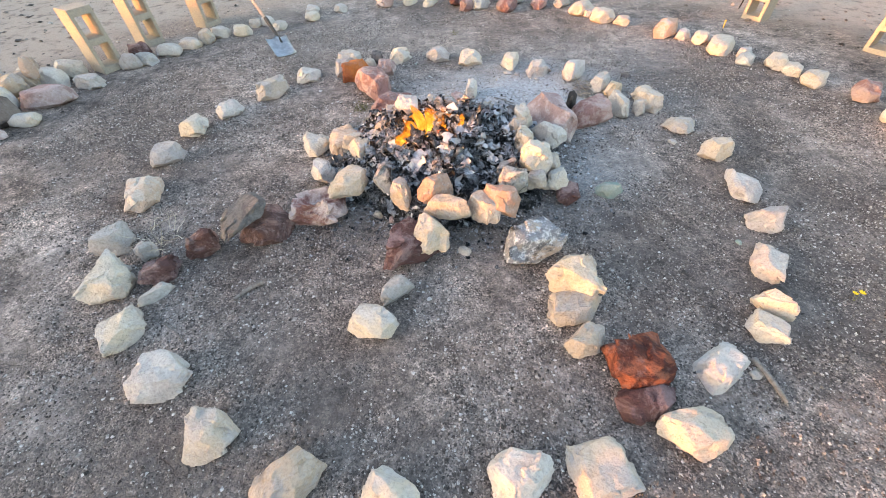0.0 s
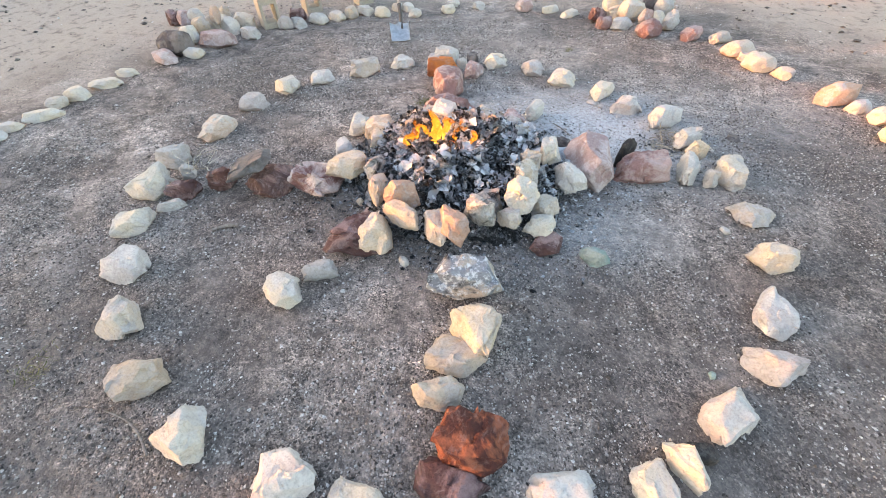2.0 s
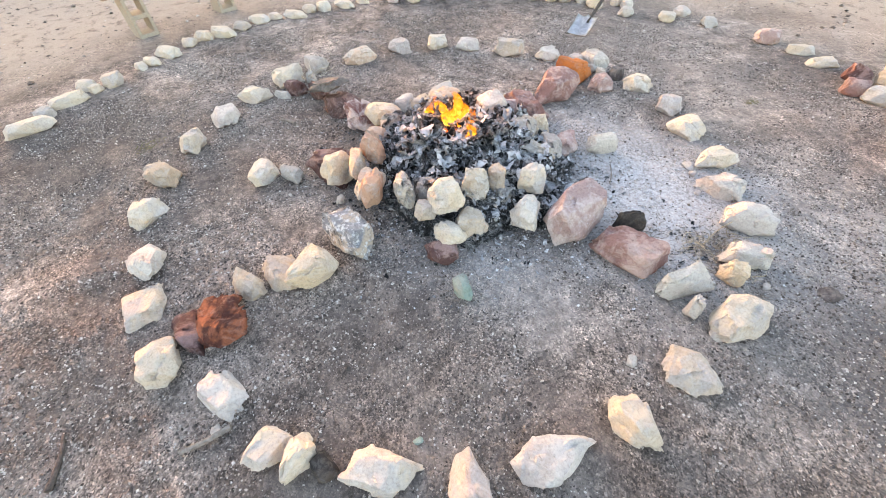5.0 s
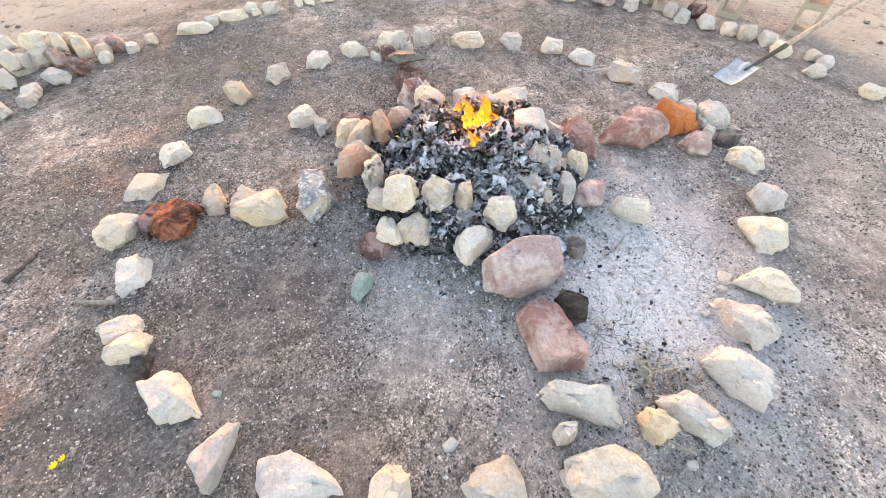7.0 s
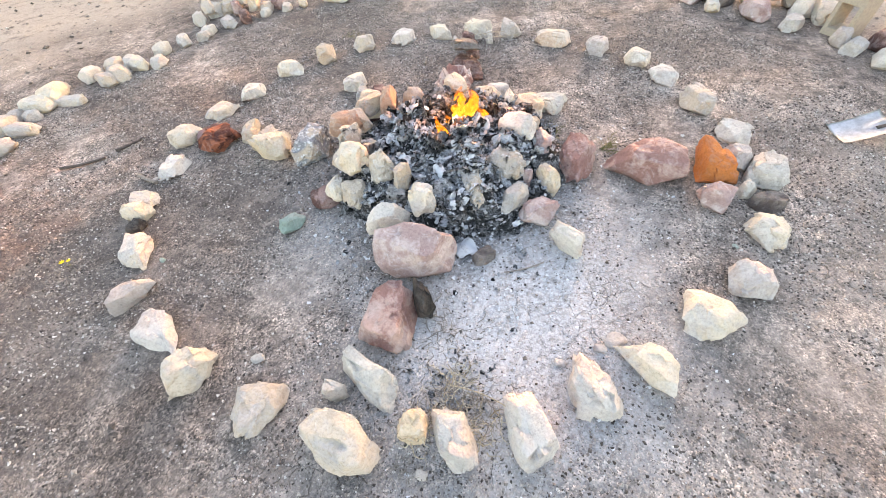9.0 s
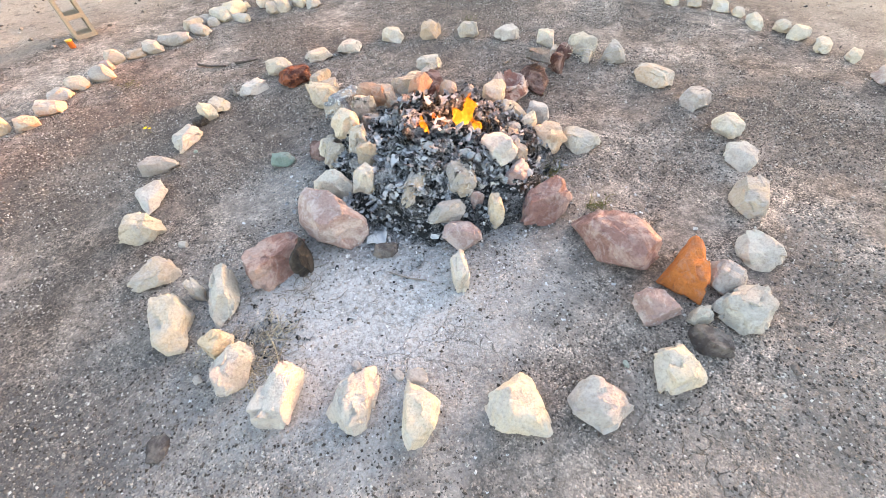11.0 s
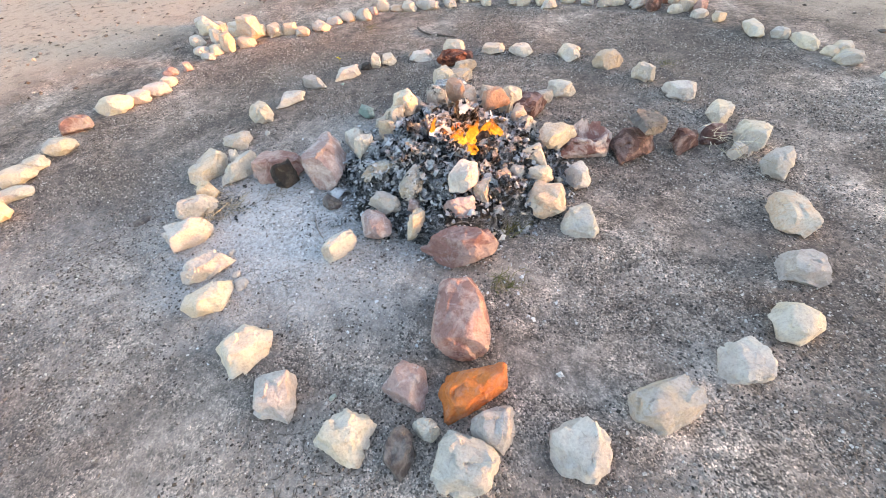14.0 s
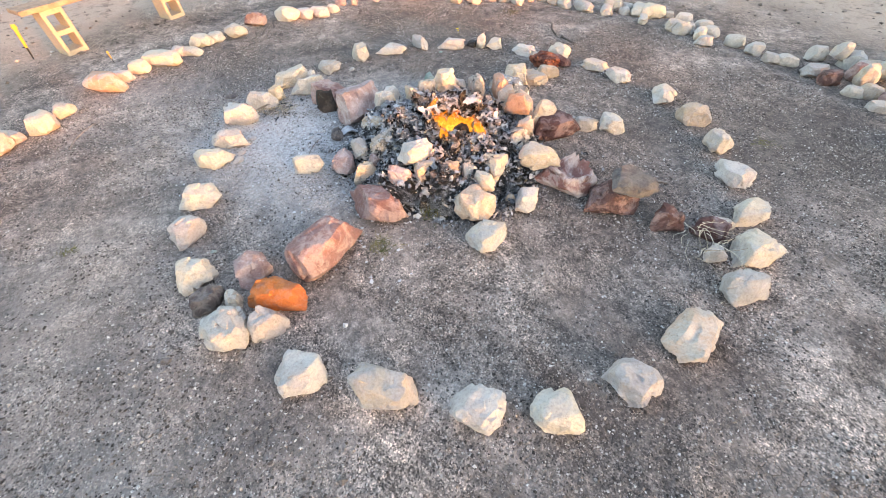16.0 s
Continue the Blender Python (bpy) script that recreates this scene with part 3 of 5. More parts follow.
ring_stone(1.57, 2.80, 0.298, 0.185, 0.128, 108, "cream", 0.00, 0.21, -0.05)
ring_stone(1.37, 2.97, 0.119, 0.118, 0.107, 145, "tan", 0.00, 0.31, 0.07)
ring_stone(1.31, 3.12, 0.144, 0.213, 0.113, -58, "pale", 0.00, -0.13, -0.45)
ring_stone(1.13, 3.30, 0.253, 0.142, 0.141, -125, "white", 0.00, -0.20, -0.02)
ring_stone(0.86, 3.44, 0.205, 0.200, 0.099, -87, "pale", 0.00, 0.40, -0.37)
ring_stone(0.64, 3.57, 0.139, 0.207, 0.105, -19, "cream", 0.00, 0.43, 0.04)
ring_stone(0.30, 3.67, 0.219, 0.206, 0.097, 171, "cream", 0.00, 0.30, -0.06)
ring_stone(0.01, 3.78, 0.218, 0.177, 0.112, 136, "white", 0.00, -0.12, 0.17)
ring_stone(-0.35, 3.76, 0.182, 0.195, 0.102, -89, "cream", 0.00, -0.13, -0.03)
ring_stone(-0.56, 3.72, 0.149, 0.115, 0.094, -83, "dark", 0.00, -0.16, 0.31)
ring_stone(-0.61, 3.61, 0.084, 0.089, 0.083, -125, "pale", 0.00, -0.28, -0.26)
ring_stone(-0.79, 3.67, 0.212, 0.195, 0.131, -165, "pale", 0.00, -0.31, 0.12)
ring_stone(-0.84, 3.51, 0.153, 0.151, 0.125, -46, "white", 0.00, 0.50, -0.08)
ring_stone(-1.13, 3.43, 0.204, 0.233, 0.092, -44, "white", 0.00, 0.27, -0.02)
ring_stone(-1.36, 3.14, 0.174, 0.278, 0.128, -53, "cream", 0.00, 0.01, -0.23)
ring_stone(-1.60, 2.85, 0.211, 0.178, 0.089, -135, "white", 0.00, -0.16, 0.14)
ring_stone(-1.75, 2.59, 0.191, 0.165, 0.106, -114, "cream", 0.00, 0.29, -0.05)
ring_stone(-1.81, 2.24, 0.206, 0.182, 0.106, -156, "white", 0.00, 0.02, 0.08)
ring_stone(-1.78, 1.85, 0.188, 0.299, 0.100, -152, "peach", 0.00, 0.05, 0.31)
ring_stone(-1.71, 1.44, 0.161, 0.184, 0.130, -17, "pale", 0.00, -0.38, 0.09)
# spokes
arm_stone(-0.70, 3.40, 0.281, 0.154, 0.167, -137, "orange", 0.00, -0.44, -0.01)
arm_stone(-0.46, 3.49, 0.163, 0.162, 0.124, -89, "pink", 0.00, -0.23, -0.01)
arm_stone(-1.51, 1.37, 0.066, 0.098, 0.091, -50, "pale", 0.00, -0.29, -0.02)
arm_stone(-1.23, 1.40, 0.128, 0.150, 0.141, 96, "maroon", 0.00, -0.23, -0.38)
arm_stone(-1.38, 1.23, 0.121, 0.185, 0.110, 112, "maroon", 0.00, -0.03, -0.14)
arm_stone(-0.93, 1.53, 0.240, 0.294, 0.133, -20, "brown", 0.00, -0.35, 0.03)
arm_stone(-0.67, 1.64, 0.290, 0.250, 0.190, 10, "concave", 0.00, 0.10, 0.10)
arm_stone(0.47, 1.34, 0.206, 0.329, 0.163, 104, "burnt", 0.00, -0.18, -0.14)
arm_stone(0.62, 1.12, 0.206, 0.213, 0.127, 61, "tan", 0.03, -0.50, 0.12)
arm_stone(0.58, 0.96, 0.217, 0.204, 0.080, 57, "tan", 0.00, 0.43, -0.33)
arm_stone(0.60, 0.80, 0.192, 0.118, 0.092, 48, "tan", 0.00, -0.22, -0.33)
arm_stone(0.78, 0.68, 0.259, 0.236, 0.110, 9, "red", 0.00, 0.01, 0.10)
arm_stone(0.76, 0.54, 0.130, 0.230, 0.070, 90, "maroon", 0.00, 0.25, -0.38)
arm_stone(0.78, 2.47, 0.376, 0.261, 0.238, 118, "pink", 0.00, 0.24, 0.05)
arm_stone(1.08, 2.60, 0.224, 0.325, 0.146, 110, "pinkred", 0.00, -0.04, -0.16)
arm_stone(0.96, 2.68, 0.150, 0.080, 0.170, 67, "black", 0.00, 0.20, -0.10)
arm_stone(-0.35, 2.75, 0.267, 0.268, 0.159, -111, "pinkred", 0.00, -0.26, -0.44)
arm_stone(-0.50, 3.11, 0.438, 0.236, 0.178, 118, "pinkred", 0.00, 0.25, 0.05)
arm_stone(-0.30, 0.91, 0.186, 0.162, 0.102, -35, "cream", 0.00, -0.09, 0.18)
arm_stone(-0.22, 1.09, 0.095, 0.155, 0.089, -58, "pale", 0.00, 0.22, -0.19)
arm_stone(-0.15, 1.37, 0.281, 0.255, 0.146, 109, "maroon", 0.00, -0.50, -0.11)
arm_stone(-0.82, 2.33, 0.184, 0.216, 0.087, -155, "cream", 0.00, 0.50, 0.02)
arm_stone(0.26, 3.01, 0.195, 0.085, 0.123, -101, "white", 0.00, 0.12, -0.18)
arm_stone(0.56, 2.73, 0.125, 0.090, 0.050, 165, "dark", 0.00, 0.10, 0.10)
arm_stone(0.98, 1.76, 0.151, 0.077, 0.089, 0, "green", 0.00, -0.25, -0.09)
leaning_slab(-1.00, 1.46, 0.290, 0.185, 0.065, 58, "slate", 0.165, 0.20, 0.10)
# hearth
hearth_stone(-0.06, 1.36, 0.163, 0.198, 0.131, 46, "tan", 0.08, 0.41, 0.29)
hearth_stone(-0.02, 1.58, 0.178, 0.102, 0.104, 32, "brick", 0.20, 0.07, -0.16)
hearth_stone(0.04, 1.48, 0.089, 0.215, 0.078, 76, "tan", 0.17, -0.24, -0.12)
hearth_stone(-0.20, 1.65, 0.161, 0.098, 0.109, 79, "tan", 0.13, -0.33, 0.27)
hearth_stone(0.21, 1.50, 0.100, 0.203, 0.104, 30, "peach", 0.13, 0.32, -0.13)
hearth_stone(0.30, 1.51, 0.193, 0.115, 0.114, 138, "brick", 0.16, -0.50, 0.19)
hearth_stone(0.39, 1.66, 0.101, 0.158, 0.112, 88, "grey", 0.17, -0.09, -0.12)
hearth_stone(0.55, 1.84, 0.177, 0.181, 0.120, 98, "cream", 0.19, -0.21, 0.07)
hearth_stone(0.54, 1.72, 0.109, 0.105, 0.060, 128, "cream", 0.15, 0.30, 0.09)
hearth_stone(0.67, 1.80, 0.155, 0.109, 0.070, 22, "cream", 0.08, 0.40, 0.38)
hearth_stone(0.64, 1.94, 0.160, 0.167, 0.080, 90, "cream", 0.08, 0.17, 0.10)
hearth_stone(0.70, 2.24, 0.199, 0.126, 0.108, 130, "white", 0.09, -0.41, 0.20)
hearth_stone(0.56, 2.34, 0.119, 0.145, 0.107, 17, "cream", 0.16, -0.19, 0.15)
hearth_stone(0.51, 2.02, 0.144, 0.119, 0.121, 79, "sooty", 0.18, 0.04, 0.07)
hearth_stone(0.48, 2.15, 0.096, 0.106, 0.109, 139, "tan", 0.17, -0.32, 0.20)
hearth_stone(0.56, 2.17, 0.116, 0.071, 0.061, 124, "grey", 0.12, 0.21, -0.19)
hearth_stone(0.74, 1.75, 0.157, 0.131, 0.065, 83, "maroon", 0.01, -0.08, -0.10)
hearth_stone(0.28, 2.47, 0.295, 0.111, 0.084, 51, "sooty", 0.14, -0.27, -0.15)
hearth_stone(0.07, 2.53, 0.160, 0.208, 0.087, -3, "sooty", 0.16, 0.26, -0.11)
hearth_stone(0.20, 2.67, 0.206, 0.106, 0.060, -2, "pale", 0.10, 0.16, 0.06)
hearth_stone(0.17, 2.80, 0.158, 0.210, 0.085, 60, "pink", 0.04, 0.26, -0.03)
hearth_stone(-0.05, 2.73, 0.140, 0.071, 0.133, 77, "tan", 0.03, 0.27, 0.23)
hearth_stone(-0.25, 2.58, 0.183, 0.108, 0.125, 38, "pink", 0.08, 0.14, -0.06)
hearth_stone(-0.20, 2.44, 0.203, 0.160, 0.077, 93, "white", 0.22, 0.09, -0.02)
hearth_stone(-0.31, 2.43, 0.105, 0.136, 0.133, 15, "sooty", 0.10, -0.31, 0.18)
hearth_stone(-0.62, 2.28, 0.194, 0.216, 0.114, 109, "peach", 0.05, -0.08, -0.04)
hearth_stone(-0.72, 1.98, 0.159, 0.121, 0.079, 132, "white", 0.05, -0.21, -0.07)
hearth_stone(-0.54, 2.17, 0.144, 0.069, 0.076, 16, "cream", 0.13, -0.19, 0.15)
hearth_stone(-0.46, 2.05, 0.139, 0.140, 0.104, 30, "tan", 0.13, -0.38, 0.09)
hearth_stone(-0.39, 2.11, 0.093, 0.075, 0.089, -6, "brown", 0.11, 0.07, -0.02)
hearth_stone(-0.51, 1.74, 0.255, 0.150, 0.091, 44, "tan", 0.13, 0.42, 0.11)
hearth_stone(-0.32, 1.77, 0.160, 0.119, 0.101, 85, "grey", 0.15, -0.12, 0.03)
hearth_stone(0.39, 1.78, 0.150, 0.120, 0.130, 5, "grey", 0.10, 0.00, 0.10)
hearth_stone(0.02, 2.63, 0.100, 0.080, 0.100, 112, "pink", 0.05, 0.10, 0.00)
hearth_stone(-0.15, 2.52, 0.100, 0.080, 0.090, 170, "pale", 0.08, 0.00, 0.10)
hearth_stone(-0.36, 2.29, 0.120, 0.100, 0.120, -137, "tan", 0.09, 0.10, 0.00)
hearth_stone(-0.42, 2.20, 0.110, 0.090, 0.110, 169, "pale", 0.09, 0.00, 0.10)
# outer pile
outer_pile(-3.36, 2.77, 0.40, 0.28, 0.22, 6, "dark", 0.02)
outer_pile(-3.28, 2.56, 0.29, 0.18, 0.12, 6, "pink")
outer_pile(-3.14, 2.77, 0.23, 0.14, 0.10, 6, "cream")
outer_pile(-3.46, 3.02, 0.21, 0.17, 0.18, 6, "cream", 0.02)
outer_pile(-3.18, 3.10, 0.41, 0.23, 0.16, 6, "pink")
outer_pile(-3.46, 3.18, 0.22, 0.15, 0.14, 6, "tan", 0.08)
outer_pile(-3.94, 3.34, 0.20, 0.16, 0.18, 6, "pink", 0.02)
outer_pile(-4.13, 3.35, 0.18, 0.16, 0.18, 6, "maroon")
outer_pile(-3.82, 3.42, 0.18, 0.13, 0.13, 6, "pale", 0.08)
outer_pile(-3.38, 3.33, 0.10, 0.10, 0.16, 6, "peach", 0.15)
outer_pile(-3.48, 3.34, 0.21, 0.16, 0.16, 6, "tan", 0.04)
outer_pile(-3.31, 3.44, 0.22, 0.18, 0.16, 6, "white", 0.02)
outer_pile(-3.28, 3.60, 0.25, 0.18, 0.14, 6, "pale", 0.03)
outer_pile(-3.03, 3.42, 0.27, 0.16, 0.12, 6, "pale")
outer_pile(-2.85, 3.77, 0.19, 0.15, 0.15, 6, "white")
outer_pile(-2.76, 3.87, 0.21, 0.15, 0.12, 6, "pale")
outer_pile(-2.89, 4.03, 0.21, 0.15, 0.16, 6, "maroon")
outer_pile(-2.63, 4.07, 0.27, 0.16, 0.12, 6, "pale")
outer_pile(-2.49, 4.24, 0.24, 0.14, 0.10, 6, "cream")
outer_pile(-2.37, 4.35, 0.18, 0.16, 0.15, 6, "cream")
outer_pile(-2.29, 4.51, 0.20, 0.16, 0.12, 6, "white")
outer_pile(-2.06, 4.54, 0.21, 0.15, 0.12, 6, "cream")
outer_pile(-2.00, 4.77, 0.14, 0.11, 0.10, 6, "tan")
outer_pile(-1.88, 4.82, 0.15, 0.12, 0.10, 6, "white")
# east heap: the peach kinds partly paint in orange sun on paler stones
outer_pile(3.20, 0.85, 0.30, 0.19, 0.25, -172, "peach", 0.08)
outer_pile(3.19, 0.95, 0.27, 0.19, 0.12, -171, "tan")
outer_pile(3.29, 1.11, 0.18, 0.14, 0.22, -171, "peach")
outer_pile(3.39, 1.21, 0.20, 0.16, 0.10, -171, "cream")
outer_pile(3.37, 0.88, 0.20, 0.16, 0.12, -172, "cream", 0.10)
outer_pile(3.24, 0.66, 0.14, 0.14, 0.15, -172, "tan")
outer_pile(3.10, 0.61, 0.21, 0.17, 0.15, -172, "peach")
outer_pile(2.95, 0.51, 0.18, 0.16, 0.14, -172, "tan")
outer_pile(2.76, 0.51, 0.18, 0.14, 0.10, -172, "peach")
outer_pile(2.65, 0.33, 0.24, 0.17, 0.10, -172, "peach")
outer_pile(2.62, 0.11, 0.20, 0.14, 0.09, -173, "white")
outer_pile(2.51, -0.01, 0.19, 0.15, 0.12, -173, "cream")
outer_pile(2.34, -0.11, 0.20, 0.16, 0.15, -174, "white")
outer_pile(2.34, -0.30, 0.12, 0.09, 0.10, -174, "pink")
outer_pile(2.30, -0.44, 0.19, 0.13, 0.14, -174, "cream")
outer_pile(2.13, -0.49, 0.19, 0.11, 0.08, -174, "peach")
outer_pile(1.98, -0.54, 0.19, 0.15, 0.12, -174, "pale")
outer_pile(3.55, 1.05, 0.18, 0.14, 0.13, -171, "cream", 0.06)
outer_pile(3.53, 1.29, 0.18, 0.15, 0.10, -171, "pale")
outer_pile(3.37, 1.34, 0.22, 0.11, 0.06, -170, "pale")
outer_pile(-0.34, -1.52, 0.18, 0.14, 0.15, -130, "pale")
outer_pile(-0.27, -1.24, 0.21, 0.13, 0.10, -130, "pale")
outer_pile(-0.17, -1.17, 0.18, 0.13, 0.10, -130, "pale")
outer_pile(0.03, -1.19, 0.17, 0.13, 0.12, -130, "pale")
outer_pile(0.24, -1.22, 0.20, 0.14, 0.12, -130, "pale")
outer_pile(-0.50, -1.23, 0.25, 0.15, 0.10, -130, "pale")
outer_pile(-0.67, -1.17, 0.20, 0.12, 0.14, -130, "brown")
outer_pile(-0.49, -1.56, 0.14, 0.12, 0.13, -130, "cream", 0.10)
outer_pile(-0.59, -1.63, 0.22, 0.16, 0.14, -130, "pale", 0.02)
outer_pile(-0.86, -1.26, 0.15, 0.12, 0.16, -130, "tan", 0.08)
outer_pile(-0.74, -1.41, 0.17, 0.13, 0.16, -129, "pinkred")
outer_pile(-0.87, -1.48, 0.13, 0.11, 0.13, -130, "tan", 0.10)
outer_pile(-1.01, -1.49, 0.22, 0.15, 0.15, -129, "tan", 0.03)
outer_pile(-0.96, -1.19, 0.17, 0.12, 0.13, -129, "tan")
outer_pile(-0.88, -1.11, 0.17, 0.10, 0.10, -129, "pale")
outer_pile(-1.10, -1.18, 0.20, 0.12, 0.14, -129, "pinkred")
outer_pile(-1.12, -1.05, 0.21, 0.11, 0.08, -129, "pale")
outer_pile(-1.28, -0.97, 0.16, 0.10, 0.10, -129, "tan")
outer_pile(0.24, 5.31, 0.19, 0.13, 0.12, 49, "maroon", 0.04)
outer_pile(0.35, 5.17, 0.19, 0.15, 0.13, 50, "pinkred")
outer_pile(0.41, 5.40, 0.17, 0.12, 0.12, 50, "tan", 0.05)
outer_pile(0.53, 5.19, 0.26, 0.15, 0.12, 50, "pale")
outer_pile(0.56, 5.45, 0.34, 0.21, 0.16, 49, "tan", 0.08)
outer_pile(0.34, 5.64, 0.24, 0.19, 0.16, 49, "cream", 0.08)
outer_pile(0.80, 5.08, 0.26, 0.21, 0.18, 51, "pinkred")
outer_pile(0.73, 5.24, 0.15, 0.12, 0.12, 50, "pink", 0.10)
outer_pile(0.85, 5.31, 0.15, 0.12, 0.12, 50, "cream", 0.08)
outer_pile(0.97, 5.36, 0.23, 0.16, 0.14, 50, "pale", 0.05)
outer_pile(0.74, 5.71, 0.28, 0.17, 0.14, 50, "dark", 0.08)
outer_pile(0.87, 5.67, 0.23, 0.16, 0.14, 50, "pale", 0.08)
outer_pile(1.19, 5.19, 0.29, 0.20, 0.12, 51, "pinkred")
outer_pile(0.88, 5.98, 0.15, 0.10, 0.12, 42, "cream", 0.18)
outer_pile(3.79, 1.13, 0.20, 0.16, 0.13, 174, "pale")
outer_pile(3.80, 0.91, 0.28, 0.17, 0.13, 173, "cream", 0.10)
outer_pile(4.31, 0.63, 0.33, 0.20, 0.14, 173, "pale")
outer_pile(3.91, 0.71, 0.24, 0.17, 0.13, 173, "pale")
outer_pile(3.36, 1.62, 0.15, 0.09, 0.10, 175, "pink")
outer_pile(-0.91, -2.19, 0.23, 0.19, 0.13, 109, "pale")
outer_pile(-0.87, -1.69, 0.28, 0.19, 0.12, 109, "cream", 0.10)
outer_pile(0.52, -1.07, 0.18, 0.13, 0.12, 111, "cream")
outer_pile(0.70, -1.14, 0.26, 0.10, 0.10, 111, "pale")
outer_pile(0.83, -1.05, 0.23, 0.14, 0.13, 111, "cream")
outer_pile(-3.63, 3.54, 0.23, 0.16, 0.13, -4, "cream")
outer_pile(-3.79, 3.76, 0.17, 0.12, 0.13, -4, "tan", 0.02)
# outer stone
outer_stone(-1.45, 5.17, 0.17, 0.15, 0.11, 2, "white")
outer_stone(1.77, 4.66, 0.28, 0.22, 0.16, 10, "cream")
outer_stone(1.95, 4.54, 0.18, 0.14, 0.10, -16, "cream")
outer_stone(-3.34, 1.75, 0.19, 0.17, 0.12, 13, "cream")
outer_stone(-3.34, 1.98, 0.32, 0.13, 0.09, 39, "cream")
outer_stone(-3.37, 2.21, 0.22, 0.11, 0.08, 29, "cream")
outer_stone(1.46, 5.21, 0.27, 0.16, 0.11, 44, "tan")
outer_stone(1.61, 4.91, 0.31, 0.22, 0.16, 18, "cream")
outer_stone(-2.47, -0.09, 0.17, 0.10, 0.07, 33, "cream")
outer_stone(-2.54, -0.00, 0.24, 0.12, 0.08, 45, "cream")
outer_stone(-2.68, 0.12, 0.31, 0.15, 0.11, 48, "cream")
outer_stone(-2.86, 0.31, 0.16, 0.14, 0.10, 59, "cream")
outer_stone(-2.97, 0.44, 0.24, 0.15, 0.10, 40, "tan")
outer_stone(-2.98, 0.64, 0.31, 0.16, 0.11, 48, "cream")
outer_stone(-3.08, 0.83, 0.20, 0.14, 0.10, 54, "cream")
outer_stone(-3.21, 1.02, 0.25, 0.15, 0.10, 61, "cream")
outer_stone(-3.27, 1.19, 0.18, 0.11, 0.08, 52, "cream")
outer_stone(-3.23, 1.41, 0.31, 0.13, 0.09, 54, "cream")
outer_stone(-3.36, 1.58, 0.18, 0.15, 0.10, 43, "cream")
outer_stone(-0.62, 5.39, 0.24, 0.19, 0.14, 42, "pink")
outer_stone(-0.32, 5.46, 0.26, 0.13, 0.09, 46, "cream")
outer_stone(-0.08, 5.40, 0.26, 0.13, 0.09, 50, "cream")
outer_stone(-1.57, -0.73, 0.38, 0.15, 0.11, 111, "cream")
outer_stone(-1.96, -0.56, 0.32, 0.16, 0.11, 114, "cream")
outer_stone(-2.20, -0.48, 0.18, 0.14, 0.10, 101, "cream")
outer_stone(1.56, -0.81, 0.27, 0.16, 0.11, 127, "cream")
outer_stone(1.36, -1.10, 0.34, 0.20, 0.14, 122, "cream")
outer_stone(1.17, -0.98, 0.30, 0.12, 0.08, 132, "cream")
outer_stone(1.79, -0.66, 0.33, 0.17, 0.12, 175, "pale")
outer_stone(1.44, -0.97, 0.14, 0.12, 0.09, -176, "pale")
outer_stone(-2.22, -0.28, 0.21, 0.17, 0.12, 176, "cream")
outer_stone(3.24, 2.47, 0.32, 0.25, 0.16, -156, "cream")
outer_stone(3.19, 2.26, 0.24, 0.17, 0.12, -152, "white")
outer_stone(3.17, 2.11, 0.28, 0.17, 0.12, -147, "white")
outer_stone(3.24, 1.93, 0.19, 0.13, 0.09, -144, "cream")
outer_stone(3.42, 1.77, 0.17, 0.13, 0.09, -148, "pink")
outer_stone(-1.78, -0.68, 0.16, 0.14, 0.10, -136, "pale")
outer_stone(-2.12, -0.39, 0.13, 0.12, 0.08, -143, "cream")
outer_stone(1.68, 4.83, 0.16, 0.13, 0.09, -113, "pale")
outer_stone(0.72, -1.04, 0.21, 0.19, 0.14, -93, "cream")
outer_stone(-1.71, 4.68, 0.18, 0.15, 0.10, 48, "pale")
outer_stone(-1.41, 4.95, 0.18, 0.14, 0.10, 48, "cream")
outer_stone(-1.12, 5.22, 0.18, 0.14, 0.10, 48, "pale")
outer_stone(0.40, -0.97, 0.19, 0.15, 0.11, -156, "pale")
outer_stone(2.30, 4.25, 0.42, 0.23, 0.16, -128, "brick")
outer_stone(2.43, 4.12, 0.21, 0.14, 0.10, -129, "white")
outer_stone(2.53, 3.99, 0.20, 0.16, 0.12, -129, "cream")
outer_stone(2.63, 3.80, 0.43, 0.22, 0.14, -129, "cream")
outer_stone(2.77, 3.64, 0.17, 0.12, 0.10, -129, "pale")
outer_stone(2.72, 3.53, 0.24, 0.15, 0.09, -129, "pale")
outer_stone(2.92, 3.42, 0.24, 0.19, 0.13, -129, "cream")
outer_stone(2.98, 3.28, 0.19, 0.15, 0.10, -129, "pale")
outer_stone(3.01, 3.07, 0.25, 0.20, 0.14, -130, "cream")
outer_stone(1.63, -0.96, 0.24, 0.17, 0.13, 41, "cream")
outer_stone(1.53, -1.10, 0.16, 0.11, 0.09, 40, "pale")
outer_stone(1.20, -1.14, 0.30, 0.21, 0.17, 37, "cream")
outer_stone(1.11, -1.30, 0.13, 0.09, 0.07, 35, "pale")
outer_stone(0.87, -1.25, 0.23, 0.15, 0.13, 33, "white")
outer_stone(0.66, -1.29, 0.21, 0.14, 0.12, 31, "cream")
outer_stone(0.52, -1.22, 0.21, 0.14, 0.11, 30, "pale")
outer_stone(-0.76, -1.58, 0.30, 0.20, 0.16, 15, "tan")
outer_stone(3.24, 2.81, 0.26, 0.21, 0.16, -130, "pinkred")


# ---- the fire ----
HEARTH = Vector((0.0, 2.12, 0.0))


